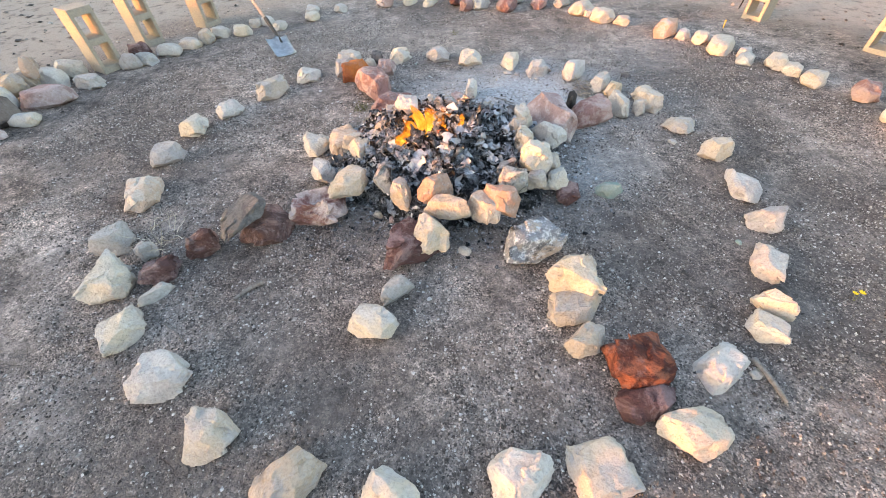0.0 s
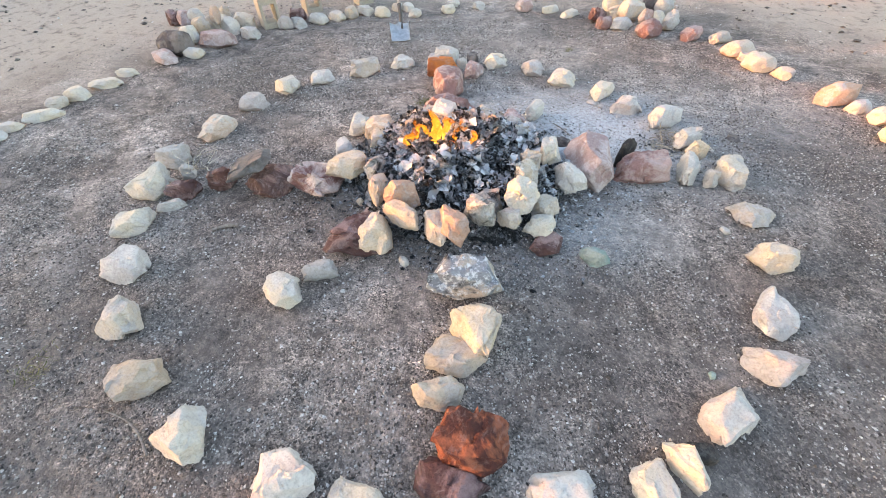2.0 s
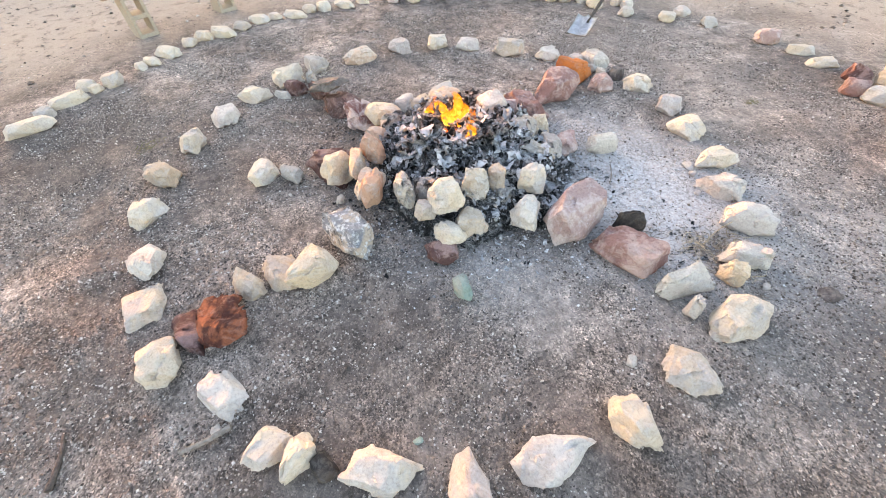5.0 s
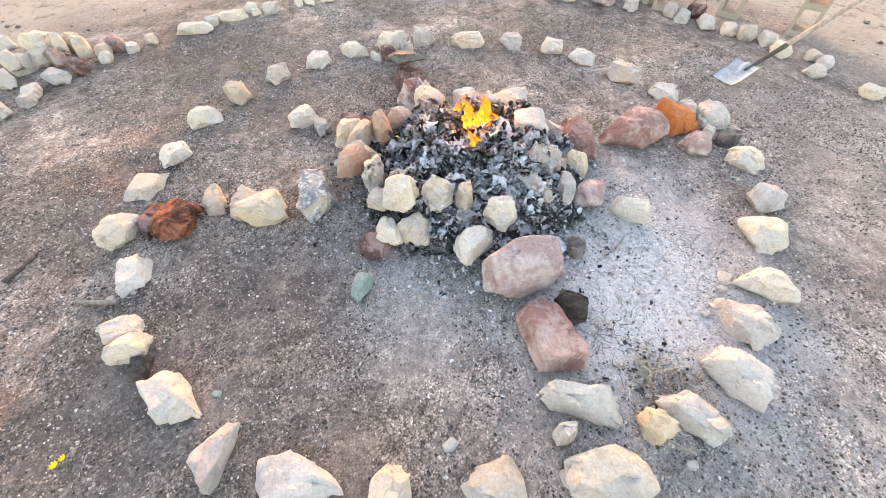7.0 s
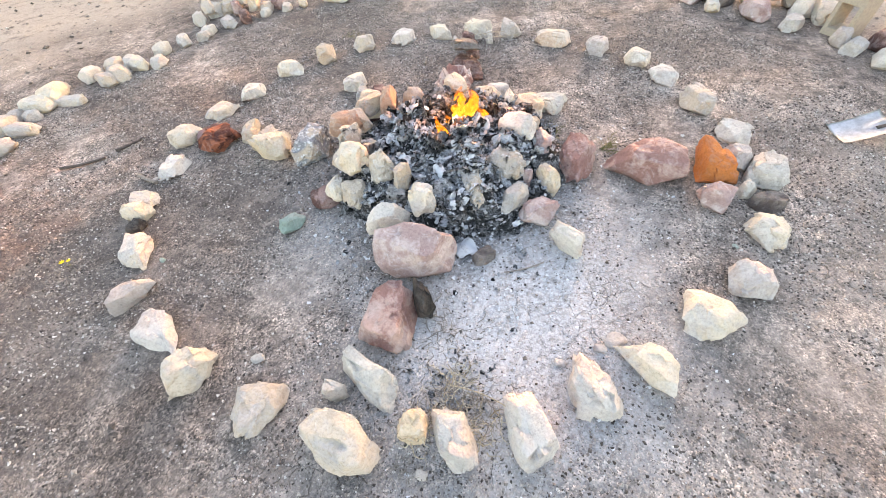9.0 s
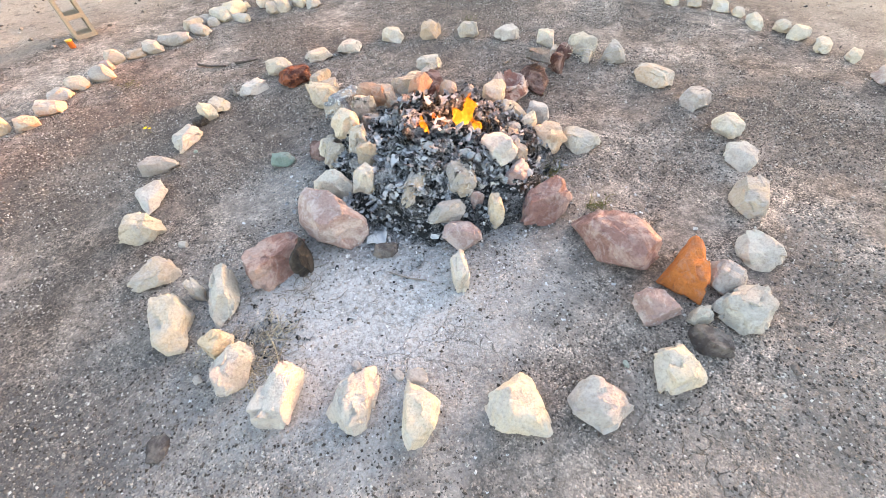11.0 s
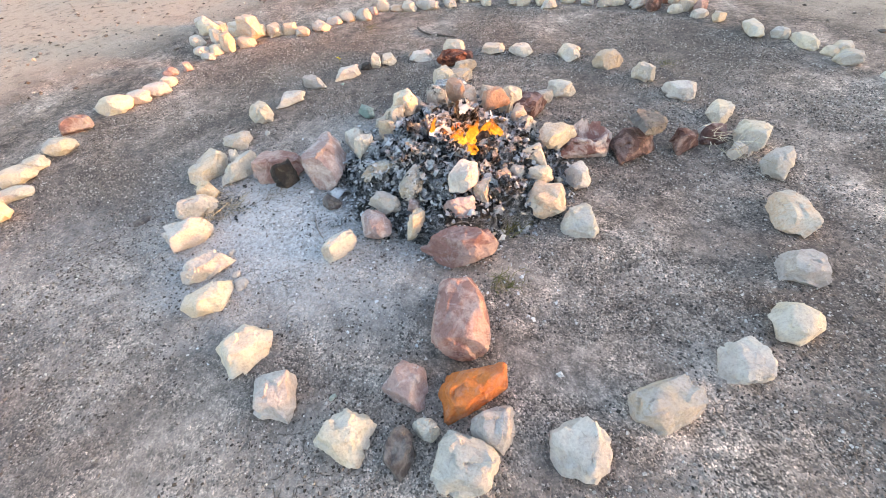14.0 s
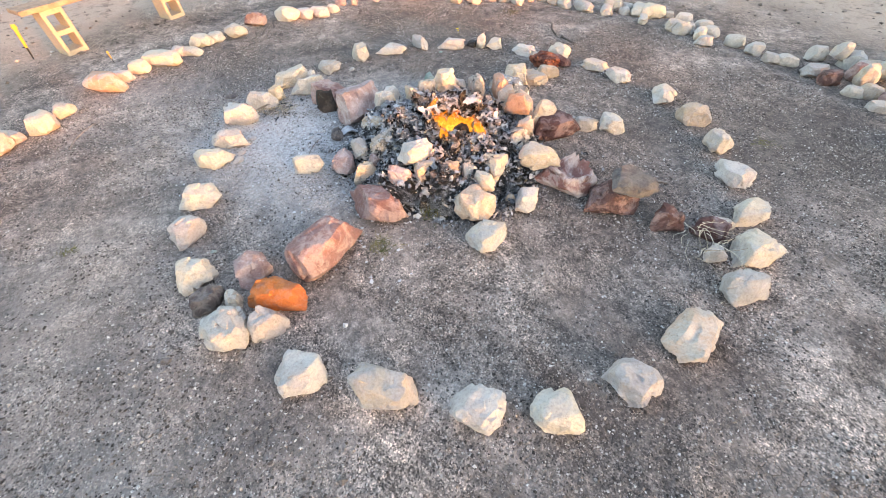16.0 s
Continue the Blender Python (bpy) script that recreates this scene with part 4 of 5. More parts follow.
def mound_height(x, y):
    dx, dy = (x - HEARTH.x - 0.04) / 0.71, (y - HEARTH.y - 0.02) / 0.66
    r = math.hypot(dx, dy) * (1 + 0.18 * noise.noise(Vector((x * 4, y * 4, 3.0))))
    if r > 1:
        return 0.0
    u = Vector((x, y, 0))
    return 0.24 * (1 - r ** 3.0) * (1 + 0.4 * noise.noise(u * 7)) + 0.03 * noise.noise(u * 17) + 0.016 * noise.noise(u * 41)


def ash_mound():
    n = 110
    vs, fs = [], []
    for j in range(n + 1):
        for i in range(n + 1):
            x, y = HEARTH.x - 0.85 + 1.7 * i / n, HEARTH.y - 0.80 + 1.6 * j / n
            vs.append((x, y, mound_height(x, y) - 0.012))
    for j in range(n):
        for i in range(n):
            fs.append((j * (n + 1) + i, j * (n + 1) + i + 1, (j + 1) * (n + 1) + i + 1, (j + 1) * (n + 1) + i))
    ob = link_mesh("ash_mound", vs, fs, ASH, True)
    return tagged(ob, "heap of black charcoal and grey ash inside the hearth", "ash heap")


ash_mound()


def flakes(name, material, count, place, size, label, lift=0.6):
    """Curled leaves of burnt paper, strewn as one sheet."""
    vs, fs = [], []
    for k in range(count):
        x, y, z = place()
        s = size[0] * (size[1] / size[0]) ** (rng.random() ** 1.6)
        asp, curl = rng.uniform(0.28, 0.85), rng.uniform(-1.3, 1.3)
        e = Euler((rng.normal(0, lift), rng.normal(0, lift), rng.uniform(0, 6.28)))
        seed = Vector(rng.uniform(-40, 40, 3))
        for i in range(7):
            for j in range(5):
                a = i / 6 - 0.5
                b = (j / 4 - 0.5) * asp * (1.15 - 0.9 * abs(a))
                w = noise.noise_vector(Vector((a * 2.6, b * 2.6, 0)) + seed)
                q = noise.noise_vector(Vector((a * 8.0, b * 8.0, 5.0)) + seed)
                p = Vector((a + 0.20 * w.x + 0.07 * q.x, b + 0.20 * w.y + 0.09 * q.y, curl * (a * a - 0.08) + 0.5 * curl * b * a + 0.34 * w.z + 0.12 * q.z)) * s
                p.rotate(e)
                vs.append((x + p.x, y + p.y, z + p.z + 0.2 * s))
        o = 35 * k
        for i in range(6):
            for j in range(4):
                fs.append((o + i * 5 + j, o + (i + 1) * 5 + j, o + (i + 1) * 5 + j + 1, o + i * 5 + j + 1))
    return tagged(link_mesh(name, vs, fs, material, True), label, "ash", kind="stuff")


def on_mound(spread=0.33):
    def place():
        while True:
            x, y = HEARTH.x + rng.normal(0, spread), HEARTH.y + rng.normal(0, spread * 0.82)
            if math.hypot((x - HEARTH.x) / 0.72, (y - HEARTH.y) / 0.62) < 1.05:
                return x, y, mound_height(x, y) + relief(x, y)
    return place


def on_soil(cx, cy, sx, sy):
    def place():
        x, y = cx + rng.normal(0, sx), cy + rng.normal(0, sy)
        return x, y, relief(x, y) + mound_height(x, y)
    return place


flakes("burnt_paper_flakes", FLAKE_DARK, 1500, on_mound(0.28), (0.025, 0.085), "black curled flakes of burnt paper on the fire heap", 0.7)
flakes("small_burnt_flakes", FLAKE_DARK, 2600, on_mound(0.36), (0.010, 0.04), "small black and grey flakes of burnt paper on the fire heap", 0.6)
flakes("grey_ash_flakes", FLAKE_PALE, 2600, on_mound(0.36), (0.010, 0.05), "pale grey curled ash flakes on the fire heap", 0.55)
flakes("grey_ash_flakes", FLAKE_PALE, 900, on_soil(0.28, 2.40, 0.16, 0.17), (0.010, 0.055), "pale grey ash flakes drifted between the hearth stones", 0.5)
flakes("crumpled_paper_ash", FLAKE_PALE, 40, on_soil(0.02, 1.85, 0.07, 0.05), (0.06, 0.14), "pale crumpled sheets of paper ash on the fire heap", 0.5)
flakes("crumpled_paper_ash", FLAKE_PALE, 60, on_soil(0.14, 2.24, 0.20, 0.15), (0.05, 0.12), "pale crumpled sheets of paper ash on the fire heap", 0.5)
flakes("crumpled_paper_ash", FLAKE_PALE, 24, on_soil(-0.2, 1.95, 0.08, 0.08), (0.04, 0.09), "pale crumpled sheets of paper ash on the fire heap", 0.5)
flakes("strewn_ash_flakes", FLAKE_STREWN, 500, on_soil(0.62, 2.35, 0.22, 0.34), (0.006, 0.03), "pale ash flakes strewn on the soil", 0.35)
flakes("strewn_ash_flakes", FLAKE_STREWN, 900, on_soil(0.6, 2.95, 0.45, 0.35), (0.004, 0.018), "pale ash flakes strewn on the soil", 0.3)
flakes("strewn_ash_flakes", FLAKE_STREWN, 260, on_soil(-0.3, 2.72, 0.28, 0.25), (0.005, 0.025), "pale ash flakes strewn on the soil", 0.35)
flakes("strewn_char_flakes", FLAKE_DARK, 220, on_soil(0.72, 2.1, 0.2, 0.3), (0.006, 0.03), "black char flakes strewn on the soil", 0.35)
flakes("strewn_char_flakes", FLAKE_DARK, 260, on_soil(-0.4, 1.55, 0.18, 0.12), (0.006, 0.035), "black char flakes strewn on the soil", 0.4)
flakes("strewn_char_flakes", FLAKE_DARK, 320, on_soil(0.25, 1.45, 0.22, 0.1), (0.006, 0.03), "black char flakes strewn on the soil", 0.4)
flakes("strewn_char_flakes", FLAKE_DARK, 160, on_soil(0.3, 2.8, 0.3, 0.12), (0.006, 0.03), "black char flakes strewn on the soil", 0.4)


def paper_bundle(x, y, z, turn, size, sheets, material):
    """A charred stack of paper whose leaves curl apart."""
    root = new("burnt_paper_bundle")
    root.matrix_world = pose(x, y, z, rng.uniform(-15, 15), rng.uniform(-15, 15), turn)
    for k in range(sheets):
        bm = bmesh.new()
        nx_, ny_ = 14, 11
        bend = rng.uniform(0.5, 1.5) * (1 + 0.2 * k)
        grid = []
        for i in range(nx_):
            row = []
            for j in range(ny_):
                a, b = (i / (nx_ - 1) - 0.5), (j / (ny_ - 1) - 0.5)
                edge = 1 - 0.55 * abs(noise.noise(Vector((a * 6 + x * 9, b * 6, k * 3.0)))) - 0.3 * abs(noise.noise(Vector((a * 17, b * 17 + y * 9, k * 2.0))))
                zz = 0.10 * k + bend * (a * a) * (0.5 + b) + 0.30 * noise.noise(Vector((a * 4 + y * 7, b * 4, k * 1.7)))
                row.append(bm.verts.new((a * size * edge, b * size * 0.7 * edge, zz * size * 0.8)))
            grid.append(row)
        for i in range(nx_ - 1):
            for j in range(ny_ - 1):
                bm.faces.new((grid[i][j], grid[i + 1][j], grid[i + 1][j + 1], grid[i][j + 1]))
        bmesh.ops.solidify(bm, geom=bm.faces[:], thickness=0.002)
        for f in bm.faces:
            f.smooth = True
        part("sheet", bm, material if k % 3 == 0 else FLAKE_PALE, root)
    return tagged(root, "charred stack of curling paper sheets on the fire", "burnt paper")


paper_bundle(0.04, 1.92, 0.20, 20, 0.17, 7, FLAKE_DARK)
paper_bundle(-0.12, 1.99, 0.21, 75, 0.15, 6, FLAKE_DARK)
paper_bundle(0.20, 2.20, 0.22, -30, 0.18, 5, FLAKE_DARK)
paper_bundle(0.28, 2.05, 0.15, 120, 0.15, 5, FLAKE_DARK)
paper_bundle(-0.18, 2.24, 0.20, 10, 0.16, 4, FLAKE_DARK)
paper_bundle(0.10, 2.36, 0.15, 200, 0.18, 5, FLAKE_DARK)


def rod(bm, a, b, r0, r1, seg=7, bow=0.0):
    """A slightly bowed tapered rod from a to b."""
    a, b = Vector(a), Vector(b)
    d = (b - a)
    q = d.to_track_quat("Z", "Y")
    rings = []
    steps = 5
    side = q @ Vector((1, 0, 0))
    for k in range(steps + 1):
        t = k / steps
        c = a + d * t + side * (bow * math.sin(math.pi * t))
        r = r0 + (r1 - r0) * t
        rings.append([bm.verts.new(c + q @ Vector((math.cos(6.2832 * i / seg) * r, math.sin(6.2832 * i / seg) * r, 0))) for i in range(seg)])
    for u, w in zip(rings, rings[1:]):
        for i in range(seg):
            bm.faces.new((u[i], u[(i + 1) % seg], w[(i + 1) % seg], w[i]))
    bm.faces.new(rings[0][::-1])
    bm.faces.new(rings[-1])


def loose_stick(name, a, b, r0, r1, material, label, category, bow=0.01):
    bm = bmesh.new()
    rod(bm, a, b, r0, r1, 7, bow)
    me = bpy.data.meshes.new(name)
    bm.to_mesh(me)
    bm.free()
    me.materials.append(material)
    return tagged(new(name, me), label, category)


for k in range(9):
    a = rng.uniform(0, 6.28)
    x, y = HEARTH.x + 0.25 * math.cos(a), HEARTH.y + 0.22 * math.sin(a)
    b = a + rng.uniform(1.5, 4)
    x2, y2 = x + 0.2 * math.cos(b), y + 0.2 * math.sin(b)
    loose_stick("charred_stick", (x, y, mound_height(x, y) + 0.01), (x2, y2, mound_height(x2, y2) + 0.03), 0.014, 0.008, CHAR, "charred black stick in the fire heap", "burnt wood")


def flame(parent, x, y, z, height, width, turn):
    """One licking tongue of fire."""
    bm = bmesh.new()
    seg, steps = 12, 14
    ph = rng.uniform(0, 6.28)
    rings = []
    for k in range(steps + 1):
        t = k / steps
        r = width * 0.5 * (math.sin(math.pi * min(1.0, (t * 0.85 + 0.12))) ** 0.9) * (1 - 0.55 * t) + 0.002
        cx, cy = 0.24 * height * math.sin(ph + 4.5 * t) * t, 0.20 * height * math.cos(ph * 1.7 + 3.8 * t) * t
        ring = []
        for i in range(seg):
            a = 6.2832 * i / seg
            w = 1 + 0.75 * noise.noise(Vector((math.cos(a) * 1.4, math.sin(a) * 1.4, t * 5 + ph)))
            ring.append(bm.verts.new((cx + math.cos(a) * r * w, cy + 0.55 * math.sin(a) * r * w, t * height)))
        rings.append(ring)
    for u, w in zip(rings, rings[1:]):
        for i in range(seg):
            bm.faces.new((u[i], u[(i + 1) % seg], w[(i + 1) % seg], w[i]))
    for f in bm.faces:
        f.smooth = True
    ob = part("flame", bm, FLAME, parent)
    ob.matrix_local = pose(x, y, z, 0, 0, turn)
    return ob


fire = new("campfire_flames")
fire.location = HEARTH
for x, y, z, h, w, a in ((-0.22, -0.10, 0.15, 0.15, 0.10, 20), (-0.18, -0.04, 0.16, 0.18, 0.10, 70), (-0.12, 0.02, 0.17, 0.20, 0.11, 130), (-0.05, 0.05, 0.18, 0.16, 0.10, 40), (0.02, 0.07, 0.18, 0.14, 0.10, 0), (0.12, 0.03, 0.17, 0.15, 0.08, 100),
                         (0.15, 0.06, 0.16, 0.11, 0.07, 60), (-0.14, 0.10, 0.16, 0.13, 0.09, 10), (-0.08, -0.03, 0.18, 0.13, 0.09, 80), (0.04, 0.00, 0.18, 0.10, 0.07, 150), (-0.06, -0.15, 0.14, 0.08, 0.06, 60), (-0.24, -0.04, 0.13, 0.10, 0.08, 110)):
    flame(fire, x, y, z + 0.03, h, w * 1.05, a)
tagged(fire, "small orange and yellow flames on the ash heap", "fire")
glow = new("fire_light", bpy.data.lights.new("fire_light", "POINT"))
glow.data.energy, glow.data.color, glow.data.shadow_soft_size = 0.6, (1.0, 0.42, 0.12), 0.12
glow.location = HEARTH + Vector((-0.05, 0.0, 0.42))


def ember(x, y):
    bm = bmesh.new()
    v, f = rock_verts(1)
    vs = [bm.verts.new(Vector(p) * rng.uniform(0.012, 0.02)) for p in v]
    for t in f:
        bm.faces.new([vs[i] for i in t])
    me = bpy.data.meshes.new("ember")
    bm.to_mesh(me)
    bm.free()
    me.materials.append(EMBER)
    ob = new("ember", me)
    ob.location = (x, y, mound_height(x, y) + 0.005)
    tagged(ob, "glowing red ember among the ash", "ember", "embers")


for k in range(14):
    ember(HEARTH.x + rng.normal(-0.05, 0.12), HEARTH.y + rng.normal(-0.08, 0.1))


# ---- benches of concrete blocks ----
def box_frame(bm, w, d, h, holes):
    """A block w wide, d deep and h high, with cores that run through its depth."""
    xs = [-w / 2, -w / 2 + 0.032, w / 2 - 0.032, w / 2]
    zs = [0.0]
    for lo, hi in holes:
        zs += [lo, hi]
    zs.append(h)
    front = {}
    for side, y in ((0, -d / 2), (1, d / 2)):
        for i, x in enumerate(xs):
            for k, z in enumerate(zs):
                front[side, i, k] = bm.verts.new((x, y, z))
    for k in range(len(zs) - 1):
        for i in range(3):
            if i == 1 and k % 2 == 1:
                a, b = (1, 2), (k, k + 1)
                for p, q in (((a[0], b[0]), (a[1], b[0])), ((a[1], b[0]), (a[1], b[1])), ((a[1], b[1]), (a[0], b[1])), ((a[0], b[1]), (a[0], b[0]))):
                    bm.faces.new((front[0, p[0], p[1]], front[1, p[0], p[1]], front[1, q[0], q[1]], front[0, q[0], q[1]]))
                continue
            bm.faces.new((front[0, i, k], front[0, i + 1, k], front[0, i + 1, k + 1], front[0, i, k + 1]))
            bm.faces.new((front[1, i, k], front[1, i, k + 1], front[1, i + 1, k + 1], front[1, i + 1, k]))
    n = len(zs) - 1
    for k in range(n):
        bm.faces.new((front[0, 0, k], front[0, 0, k + 1], front[1, 0, k + 1], front[1, 0, k]))
        bm.faces.new((front[0, 3, k], front[1, 3, k], front[1, 3, k + 1], front[0, 3, k + 1]))
    for i in range(3):
        bm.faces.new((front[0, i, 0], front[1, i, 0], front[1, i + 1, 0], front[0, i + 1, 0]))
        bm.faces.new((front[0, i, n], front[0, i + 1, n], front[1, i + 1, n], front[1, i, n]))
    bmesh.ops.recalc_face_normals(bm, faces=bm.faces[:])
    sharp = [e for e in bm.edges if len(e.link_faces) == 2 and e.calc_face_angle() > 0.5]
    bmesh.ops.bevel(bm, geom=sharp, offset=0.004, segments=2, affect="EDGES")


def block(x, y, turn, tall=0.40):
    bm = bmesh.new()
    box_frame(bm, 0.195, 0.195, tall, ((0.11 * tall, 0.45 * tall), (0.55 * tall, 0.89 * tall)))
    me = bpy.data.meshes.new("concrete_block")
    bm.to_mesh(me)
    bm.free()
    me.materials.append(CONCRETE)
    ob = new("concrete_block", me)
    ob.matrix_world = pose(x, y, relief(x, y) - 0.006, rng.uniform(-1, 1), rng.uniform(-1, 1), turn)
    return tagged(ob, "tan hollow concrete block standing on end as a bench leg", "concrete block", "bench blocks")


def plank(x0, y0, x1, y1, over=0.25):
    d = Vector((x1 - x0, y1 - y0, 0))
    n = d.normalized()
    length = d.length + 2 * over
    bm = bmesh.new()
    bmesh.ops.create_cube(bm, size=1.0)
    bmesh.ops.scale(bm, vec=(length, 0.235, 0.038), verts=bm.verts)
    bmesh.ops.bevel(bm, geom=bm.edges[:], offset=0.005, segments=2, affect="EDGES")
    me = bpy.data.meshes.new("bench_plank")
    bm.to_mesh(me)
    bm.free()
    me.materials.append(PLANK)
    ob = new("bench_plank", me)
    z = (relief(x0, y0) + relief(x1, y1)) / 2 + 0.394 + 0.019
    ob.matrix_world = pose((x0 + x1) / 2, (y0 + y1) / 2, z, 0, 0, math.degrees(math.atan2(n.y, n.x)))
    return tagged(ob, "weathered brown board laid across two concrete blocks", "plank", "bench planks")


block(-3.06, 3.76, 60, 0.52)
block(-2.97, 4.37, 60, 0.52)
block(-2.57, 4.88, 60, 0.52)
block(3.40, 4.59, -58)
block(3.99, 3.64, -58)
block(-3.86, 0.64, 120)
block(-3.40, -0.16, 120)
block(2.72, -1.30, 205)
plank(3.40, 4.59, 3.99, 3.64)
plank(-3.86, 0.64, -3.40, -0.16)


# ---- shovel ----
def shovel():
    root = new("shovel")
    foot, grip = Vector((-1.60, 4.20, 0.135)), Vector((-2.24, 5.14, 0.56))
    d = (grip - foot).normalized()
    bm = bmesh.new()
    n = 12
    grid = []
    side = Vector((d.y, -d.x, 0)).normalized()
    fwd = Vector((-d.x, -d.y, 0)).normalized()
    for i in range(n + 1):
        row = []
        for j in range(n + 1):
            a, t = j / n - 0.5, i / n
            p = Vector((-1.55, 4.08, 0.0)) + fwd * (0.24 * t - 0.03) + side * (a * 0.205 * (1 - 0.06 * t))
            z = 0.085 * (1 - t) ** 1.5 + 0.016 + 0.09 * a * a * (1 - 0.6 * t) + (0.03 * max(0, 1 - t * 2.2) * math.exp(-(a / 0.12) ** 2))
            row.append(bm.verts.new((p.x, p.y, z)))
        grid.append(row)
    for i in range(n):
        for j in range(n):
            bm.faces.new((grid[i][j], grid[i + 1][j], grid[i + 1][j + 1], grid[i][j + 1]))
    bmesh.ops.solidify(bm, geom=bm.faces[:], thickness=0.003)
    for f in bm.faces:
        f.smooth = True
    part("blade", bm, STEEL, root, "flat grey worn steel blade")
    bm = bmesh.new()
    rod(bm, foot - d * 0.17, foot + d * 0.20, 0.012, 0.021, 12)
    part("socket", bm, DARK_STEEL, root, "dark steel socket")
    bm = bmesh.new()
    rod(bm, foot + d * 0.19, grip, 0.0185, 0.018, 12, 0.006)
    part("handle", bm, ASH_WOOD, root, "long greyed wooden handle")
    return tagged(root, "long-handled square shovel leaning with its blade on the soil", "shovel")


shovel()


# ---- small things round the circle ----
def stake(x, y, lean, turn, size=1.0):
    root = new("marker_stake")
    root.matrix_world = pose(x, y, relief(x, y) - 0.02 * size, lean, 0, turn) @ Matrix.Diagonal((size, size, size, 1))
    bm = bmesh.new()
    rod(bm, (0, 0, 0), (0, 0, 0.13), 0.005, 0.009, 8)
    part("spike", bm, BLACK_PLASTIC, root, "black plastic spike")
    bm = bmesh.new()
    rod(bm, (0, 0, 0.125), (0, 0, 0.30), 0.011, 0.016, 10)
    part("post", bm, AMBER, root, "amber yellow post")
    bm = bmesh.new()
    rod(bm, (0, 0, 0.295), (0, 0, 0.33), 0.024, 0.018, 12)
    part("cap", bm, AMBER, root)
    return tagged(root, "short amber garden stake light on a black spike", "garden light", "stake lights")


stake(3.42, 4.95, 6, 20)
stake(2.86, 4.22, -5, 80, 0.36)


def candle_jar(x, y):
    root = new("candle_jar")
    root.matrix_world = pose(x, y, relief(x, y) - 0.004) @ Matrix.Diagonal((0.75, 0.75, 0.75, 1))
    bm = bmesh.new()
    rod(bm, (0, 0, 0), (0, 0, 0.09), 0.034, 0.036, 18)
    part("jar", bm, JAR_RED, root, "orange-red glass jar")
    bm = bmesh.new()
    rod(bm, (0, 0, 0.088), (0, 0, 0.105), 0.038, 0.038, 18)
    part("lid", bm, AMBER, root, "amber lid")
    return tagged(root, "small orange glass candle jar on the soil", "jar")


candle_jar(2.76, -0.98)


def tuft(name, x, y, count, spread, length, material, label, upright=0.6, category="dry grass", z=0.0):
    vs, fs = [], []
    for k in range(count):
        px, py = x + rng.normal(0, spread), y + rng.normal(0, spread)
        a, l = rng.uniform(0, 6.28), length * rng.uniform(0.4, 1.1)
        up = upright * rng.uniform(0.2, 1.2)
        w = rng.uniform(0.0012, 0.0030)
        base = relief(px, py) + z
        dx, dy = math.cos(a), math.sin(a)
        for i in range(5):
            t = i / 4
            h = l * (up * t - 0.55 * up * t * t) + 0.003
            out = l * t * (1.1 - 0.5 * up)
            wob = 0.012 * math.sin(5 * t + k)
            for s in (-1, 1):
                vs.append((px + dx * out - dy * (s * w * (1 - 0.7 * t) + wob), py + dy * out + dx * (s * w * (1 - 0.7 * t) + wob), base + h + (0.0012 if s > 0 else 0)))
        o = 10 * k
        for i in range(4):
            fs.append((o + 2 * i, o + 2 * i + 1, o + 2 * i + 3, o + 2 * i + 2))
    return tagged(link_mesh(name, vs, fs, material), label, category, kind="stuff")


tuft("dry_grass_tuft", 1.16, 2.98, 60, 0.05, 0.10, STRAW, "tangled dry straw grass between the stones", 0.3)
tuft("dry_grass_tuft", 1.27, 3.06, 50, 0.05, 0.10, STRAW, "tangled dry straw grass between the stones", 0.25)
tuft("dry_grass_tuft", 1.22, 3.15, 40, 0.04, 0.09, STRAW, "tangled dry straw grass between the stones", 0.3)
tuft("dry_grass_tuft", 1.40, 3.00, 16, 0.02, 0.08, STRAW, "pale straw stems hanging on a tan rock", 0.4, z=0.06)
tuft("dry_grass_tuft", 1.50, 3.04, 30, 0.03, 0.05, TWIG, "brown matted dry grass clump on the soil", 0.6)
tuft("dry_grass_tuft", 1.20, 3.04, 170, 0.08, 0.07, TWIG, "brown matted dead stems under the straw grass", 0.4)
flakes("grass_litter", FLAKE_DARK, 240, on_soil(1.19, 3.03, 0.09, 0.08), (0.008, 0.03), "dark leaf litter and ash caught in the grass", 0.5)
loose_stick("straw_stalk", (1.17, 2.99, 0.03), (1.12, 3.24, 0.07), 0.003, 0.002, STRAW, "long pale dry stalk lying across the rocks", "dry grass", 0.015)
tuft("dry_straw", -1.46, 1.42, 14, 0.05, 0.20, STRAW, "pale dry straw stems lying on the rocks", 0.35, z=0.10)
tuft("dry_straw", -1.36, 1.34, 9, 0.04, 0.17, STRAW, "pale dry straw stems lying on the rocks", 0.35, z=0.10)
tuft("weed_tuft", -0.47, 2.46, 170, 0.05, 0.14, GREEN, "dull green and straw weed tuft beside the hearth", 1.0, "weed")
tuft("weed_tuft", -0.60, 2.86, 45, 0.03, 0.10, GREEN, "thin green weed tuft on the soil", 1.0, "weed")
tuft("weed_tuft", 0.17, 4.37, 22, 0.02, 0.05, GREEN, "tiny green weed on the bare soil", 0.8, "weed")
tuft("weed_tuft", 2.10, 0.16, 45, 0.05, 0.08, GREEN, "small dry weed on the soil", 0.9, "weed")
tuft("weed_tuft", -0.98, 0.14, 40, 0.04, 0.05, GREEN, "small dry weed on the soil", 0.8, "weed")
tuft("fine_roots", -0.42, 1.52, 120, 0.10, 0.10, TWIG, "fine dark dry rootlets beside the hearth", 0.4)
tuft("fine_roots", 0.20, 1.42, 90, 0.10, 0.10, TWIG, "fine dark dry rootlets beside the hearth", 0.4)
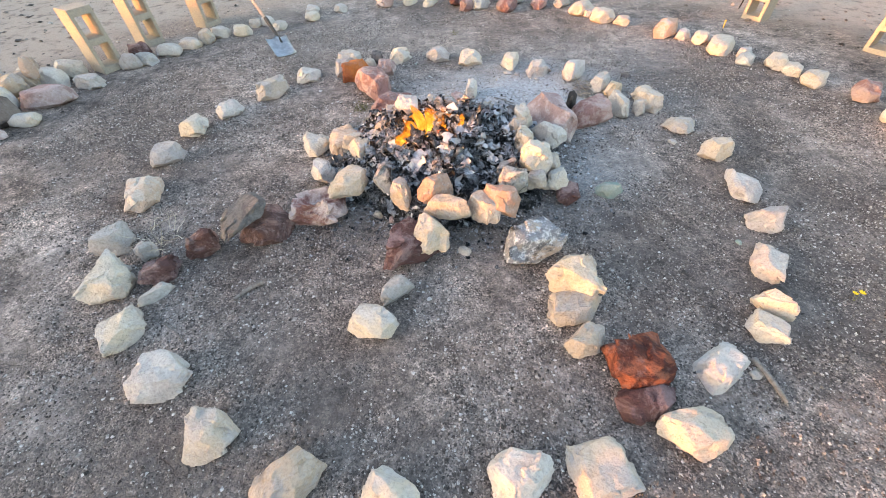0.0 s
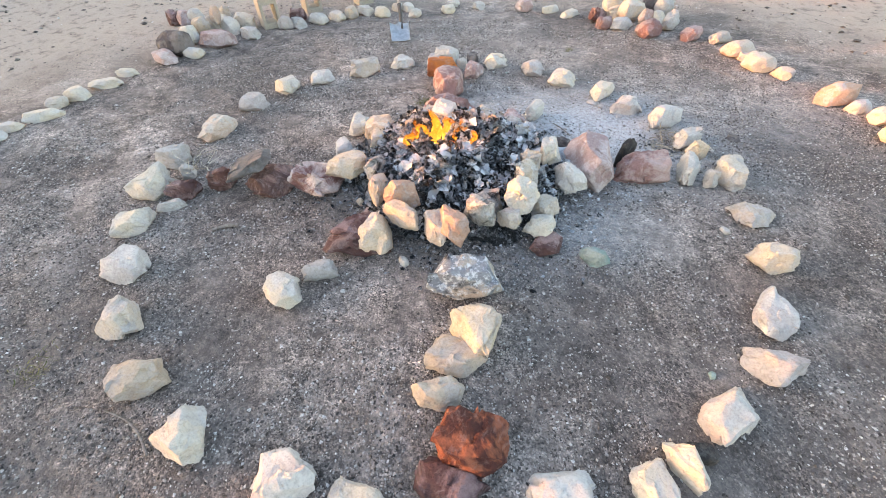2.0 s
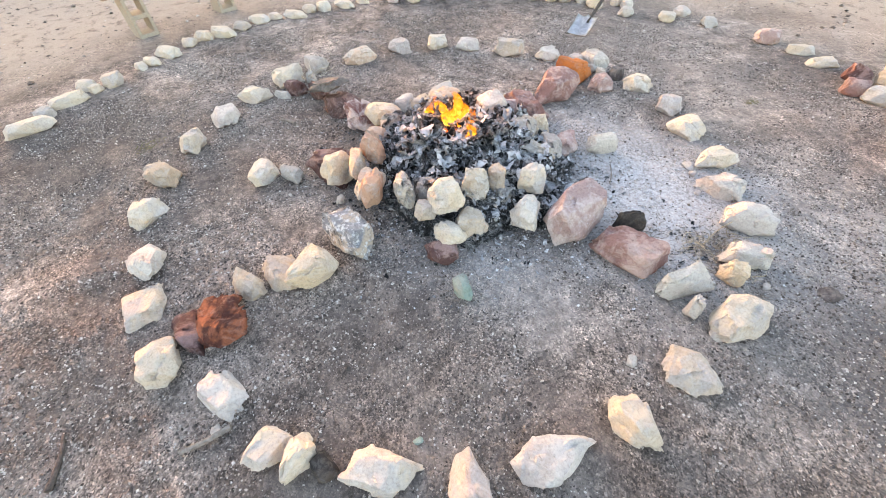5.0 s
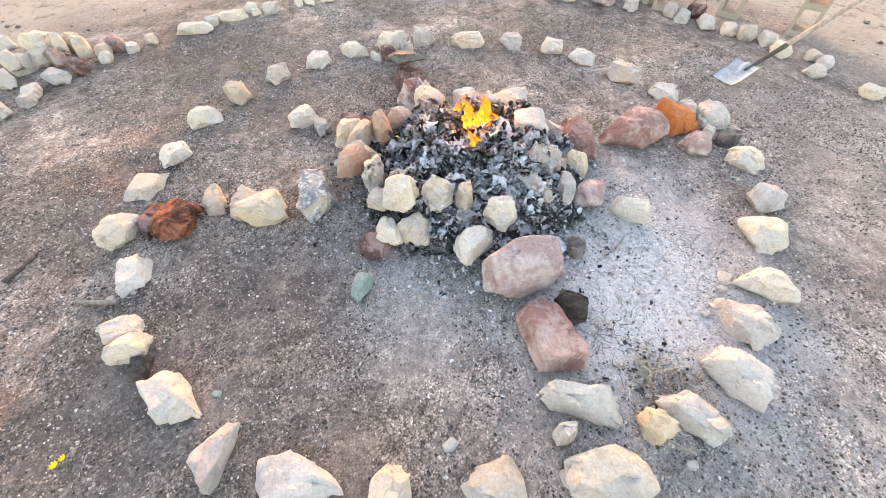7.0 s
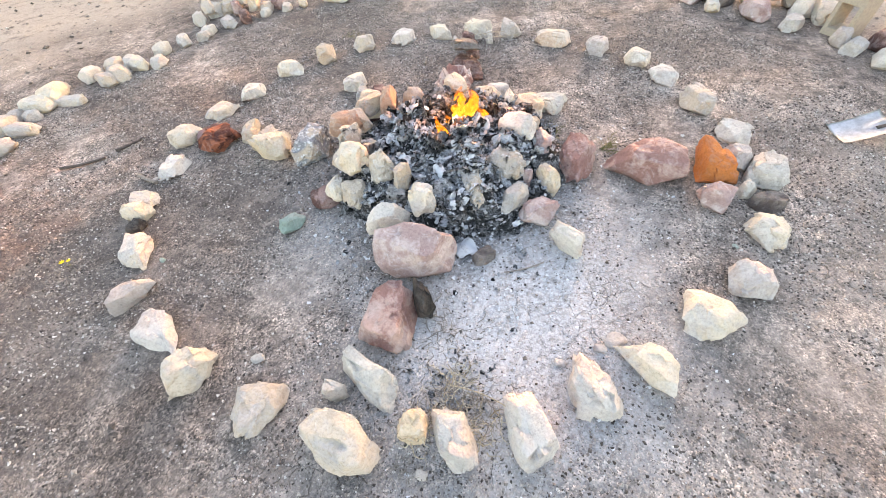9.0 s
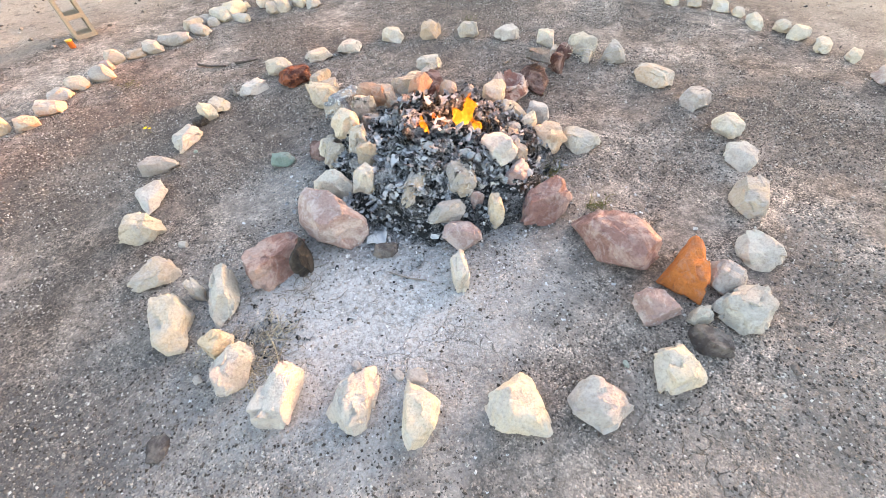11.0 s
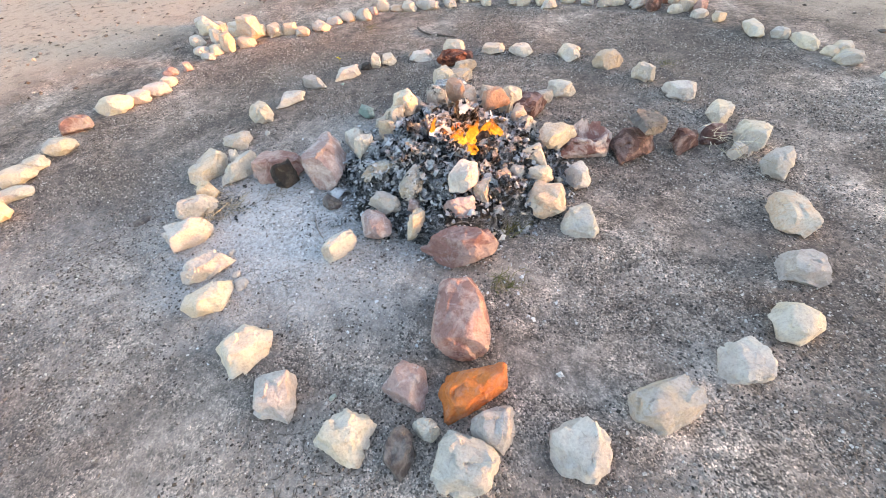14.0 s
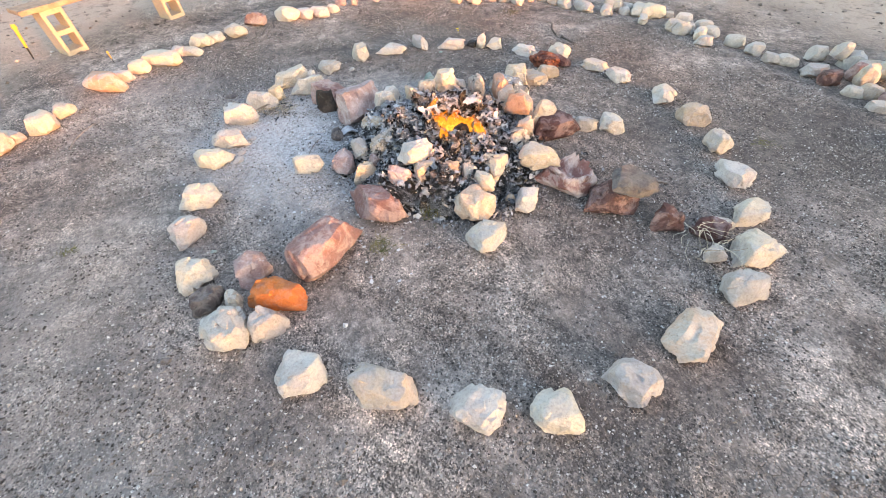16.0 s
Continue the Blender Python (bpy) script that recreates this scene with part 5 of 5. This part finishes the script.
tuft("fine_roots", 0.98, 2.83, 60, 0.07, 0.08, TWIG, "fine dark dry rootlets on the ash", 0.4)


def yellow_flower(x, y):
    root = new("yellow_flower")
    root.location = (x, y, relief(x, y))
    bm = bmesh.new()
    rod(bm, (0, 0, -0.005), (0.01, 0.012, 0.05), 0.0015, 0.001, 5)
    rod(bm, (0, 0, -0.005), (-0.014, 0.016, 0.042), 0.0015, 0.001, 5)
    part("stem", bm, GREEN, root, "thin green stems")
    for cx, cy, cz, r in ((0.01, 0.012, 0.052, 0.016), (-0.014, 0.016, 0.044, 0.013)):
        bm = bmesh.new()
        mid = bm.verts.new((cx, cy, cz + 0.003))
        ring = []
        for i in range(16):
            a = 6.2832 * i / 16
            q = r * (1.0 if i % 2 else 0.62)
            ring.append(bm.verts.new((cx + q * math.cos(a), cy + q * math.sin(a), cz + 0.004 * (i % 2))))
        for i in range(16):
            bm.faces.new((mid, ring[i], ring[(i + 1) % 16]))
        part("blossom", bm, PETAL, root, "bright yellow blossom")
    return tagged(root, "tiny yellow wildflower growing in bare soil", "flower")


yellow_flower(1.86, 0.98)

loose_stick("twig", (-0.97, 1.07, 0.012), (-0.86, 1.16, 0.02), 0.007, 0.012, TWIG, "short grey driftwood twig on the soil", "twig", 0.012)
loose_stick("twig", (-0.55, 0.17, 0.006), (-0.25, 0.14, 0.01), 0.003, 0.006, TWIG, "thin curved grey twig on the soil", "twig", 0.03)
loose_stick("twig", (1.25, 0.71, 0.012), (1.28, 0.53, 0.01), 0.012, 0.009, TWIG, "short grey broken twig beside the ring", "twig", 0.006)
loose_stick("twig", (1.33, 4.46, 0.008), (1.70, 4.27, 0.008), 0.004, 0.002, TWIG, "thin grey dry stick on the soil", "twig", 0.045)
loose_stick("twig", (-1.25, 0.95, 0.008), (-1.10, 0.83, 0.008), 0.004, 0.003, TWIG, "thin dry twig on the soil", "twig", 0.01)
loose_stick("twig", (-1.0, 0.78, 0.008), (-0.90, 0.68, 0.008), 0.004, 0.002, TWIG, "thin dry twig on the soil", "twig", 0.01)
loose_stick("twig", (0.42, 2.98, 0.01), (0.58, 2.86, 0.01), 0.004, 0.003, TWIG, "thin dry twig on the ash", "twig", 0.01)
loose_stick("twig", (1.20, 2.42, 0.01), (1.32, 2.50, 0.01), 0.004, 0.003, TWIG, "thin dry twig on the soil", "twig", 0.01)


def chip(x, y, s, kind, label, flat=0.35):
    v, f = rock_verts(3, 0.4)
    v = v * np.array([s, s * 0.7, s * flat]) / 2
    ob = link_mesh("stone_chip", v, f, ROCK[kind][0], True)
    ob.matrix_world = pose(x, y, relief(x, y) + s * flat * 0.35, 0, 0, rng.uniform(0, 360))
    tagged(ob, label, "stone chip", "stone chips")


chip(0.68, 3.38, 0.055, "white", "small white stone chip on the ash")
chip(0.61, 3.41, 0.10, "white", "thin white stone sliver on the soil", 0.15)
chip(0.83, 3.28, 0.05, "white", "small white stone chip on the ash")
chip(1.24, 0.65, 0.06, "pale", "thin pale stone sliver on the soil", 0.2)
chip(1.56, 2.27, 0.06, "pale", "small pale stone chip on the soil")
chip(1.47, 3.09, 0.05, "white", "small white stone chip on the soil")
chip(1.38, 2.83, 0.06, "white", "small white stone chip between the rocks")
chip(0.12, 1.33, 0.07, "white", "small whitish stone chip beside the hearth", 0.6)
chip(1.51, 1.02, 0.11, "black", "charred black lump beside the ring", 0.6)
chip(1.60, 3.32, 0.13, "dark", "dark grey scrap lying on the soil", 0.12)
# two dark rods stand in for a soil furrow and its shade
loose_stick("buried_stick", (1.05, 0.10, 0.004), (1.25, 0.10, 0.006), 0.006, 0.011, FURROW_SHADE, "dark rod in place of a shaded furrow in the soil", "stick", 0.012)
loose_stick("buried_stick", (1.33, 0.11, 0.002), (1.57, -0.03, 0.004), 0.007, 0.010, FURROW_SHADE, "dark rod in place of a shaded furrow in the soil", "stick", 0.02)
chip(-0.20, 3.67, 0.035, "green", "tiny green glass-smooth pebble on the soil", 0.3)
chip(-0.79, 3.93, 0.05, "dark", "dark crumb of charred soil beside the ring", 0.3)
chip(1.54, 1.36, 0.04, "green", "small dark green pebble on the soil", 0.3)
chip(-0.06, 1.05, 0.025, "white", "small white stone chip on the soil", 0.6)
chip(-0.62, 2.02, 0.07, "tan", "small tan stone chip beside the hearth", 0.6)
chip(-0.35, 1.62, 0.06, "tan", "small tan stone chip beside the hearth", 0.6)
chip(-0.27, 1.58, 0.05, "pink", "small pink stone chip beside the hearth", 0.6)
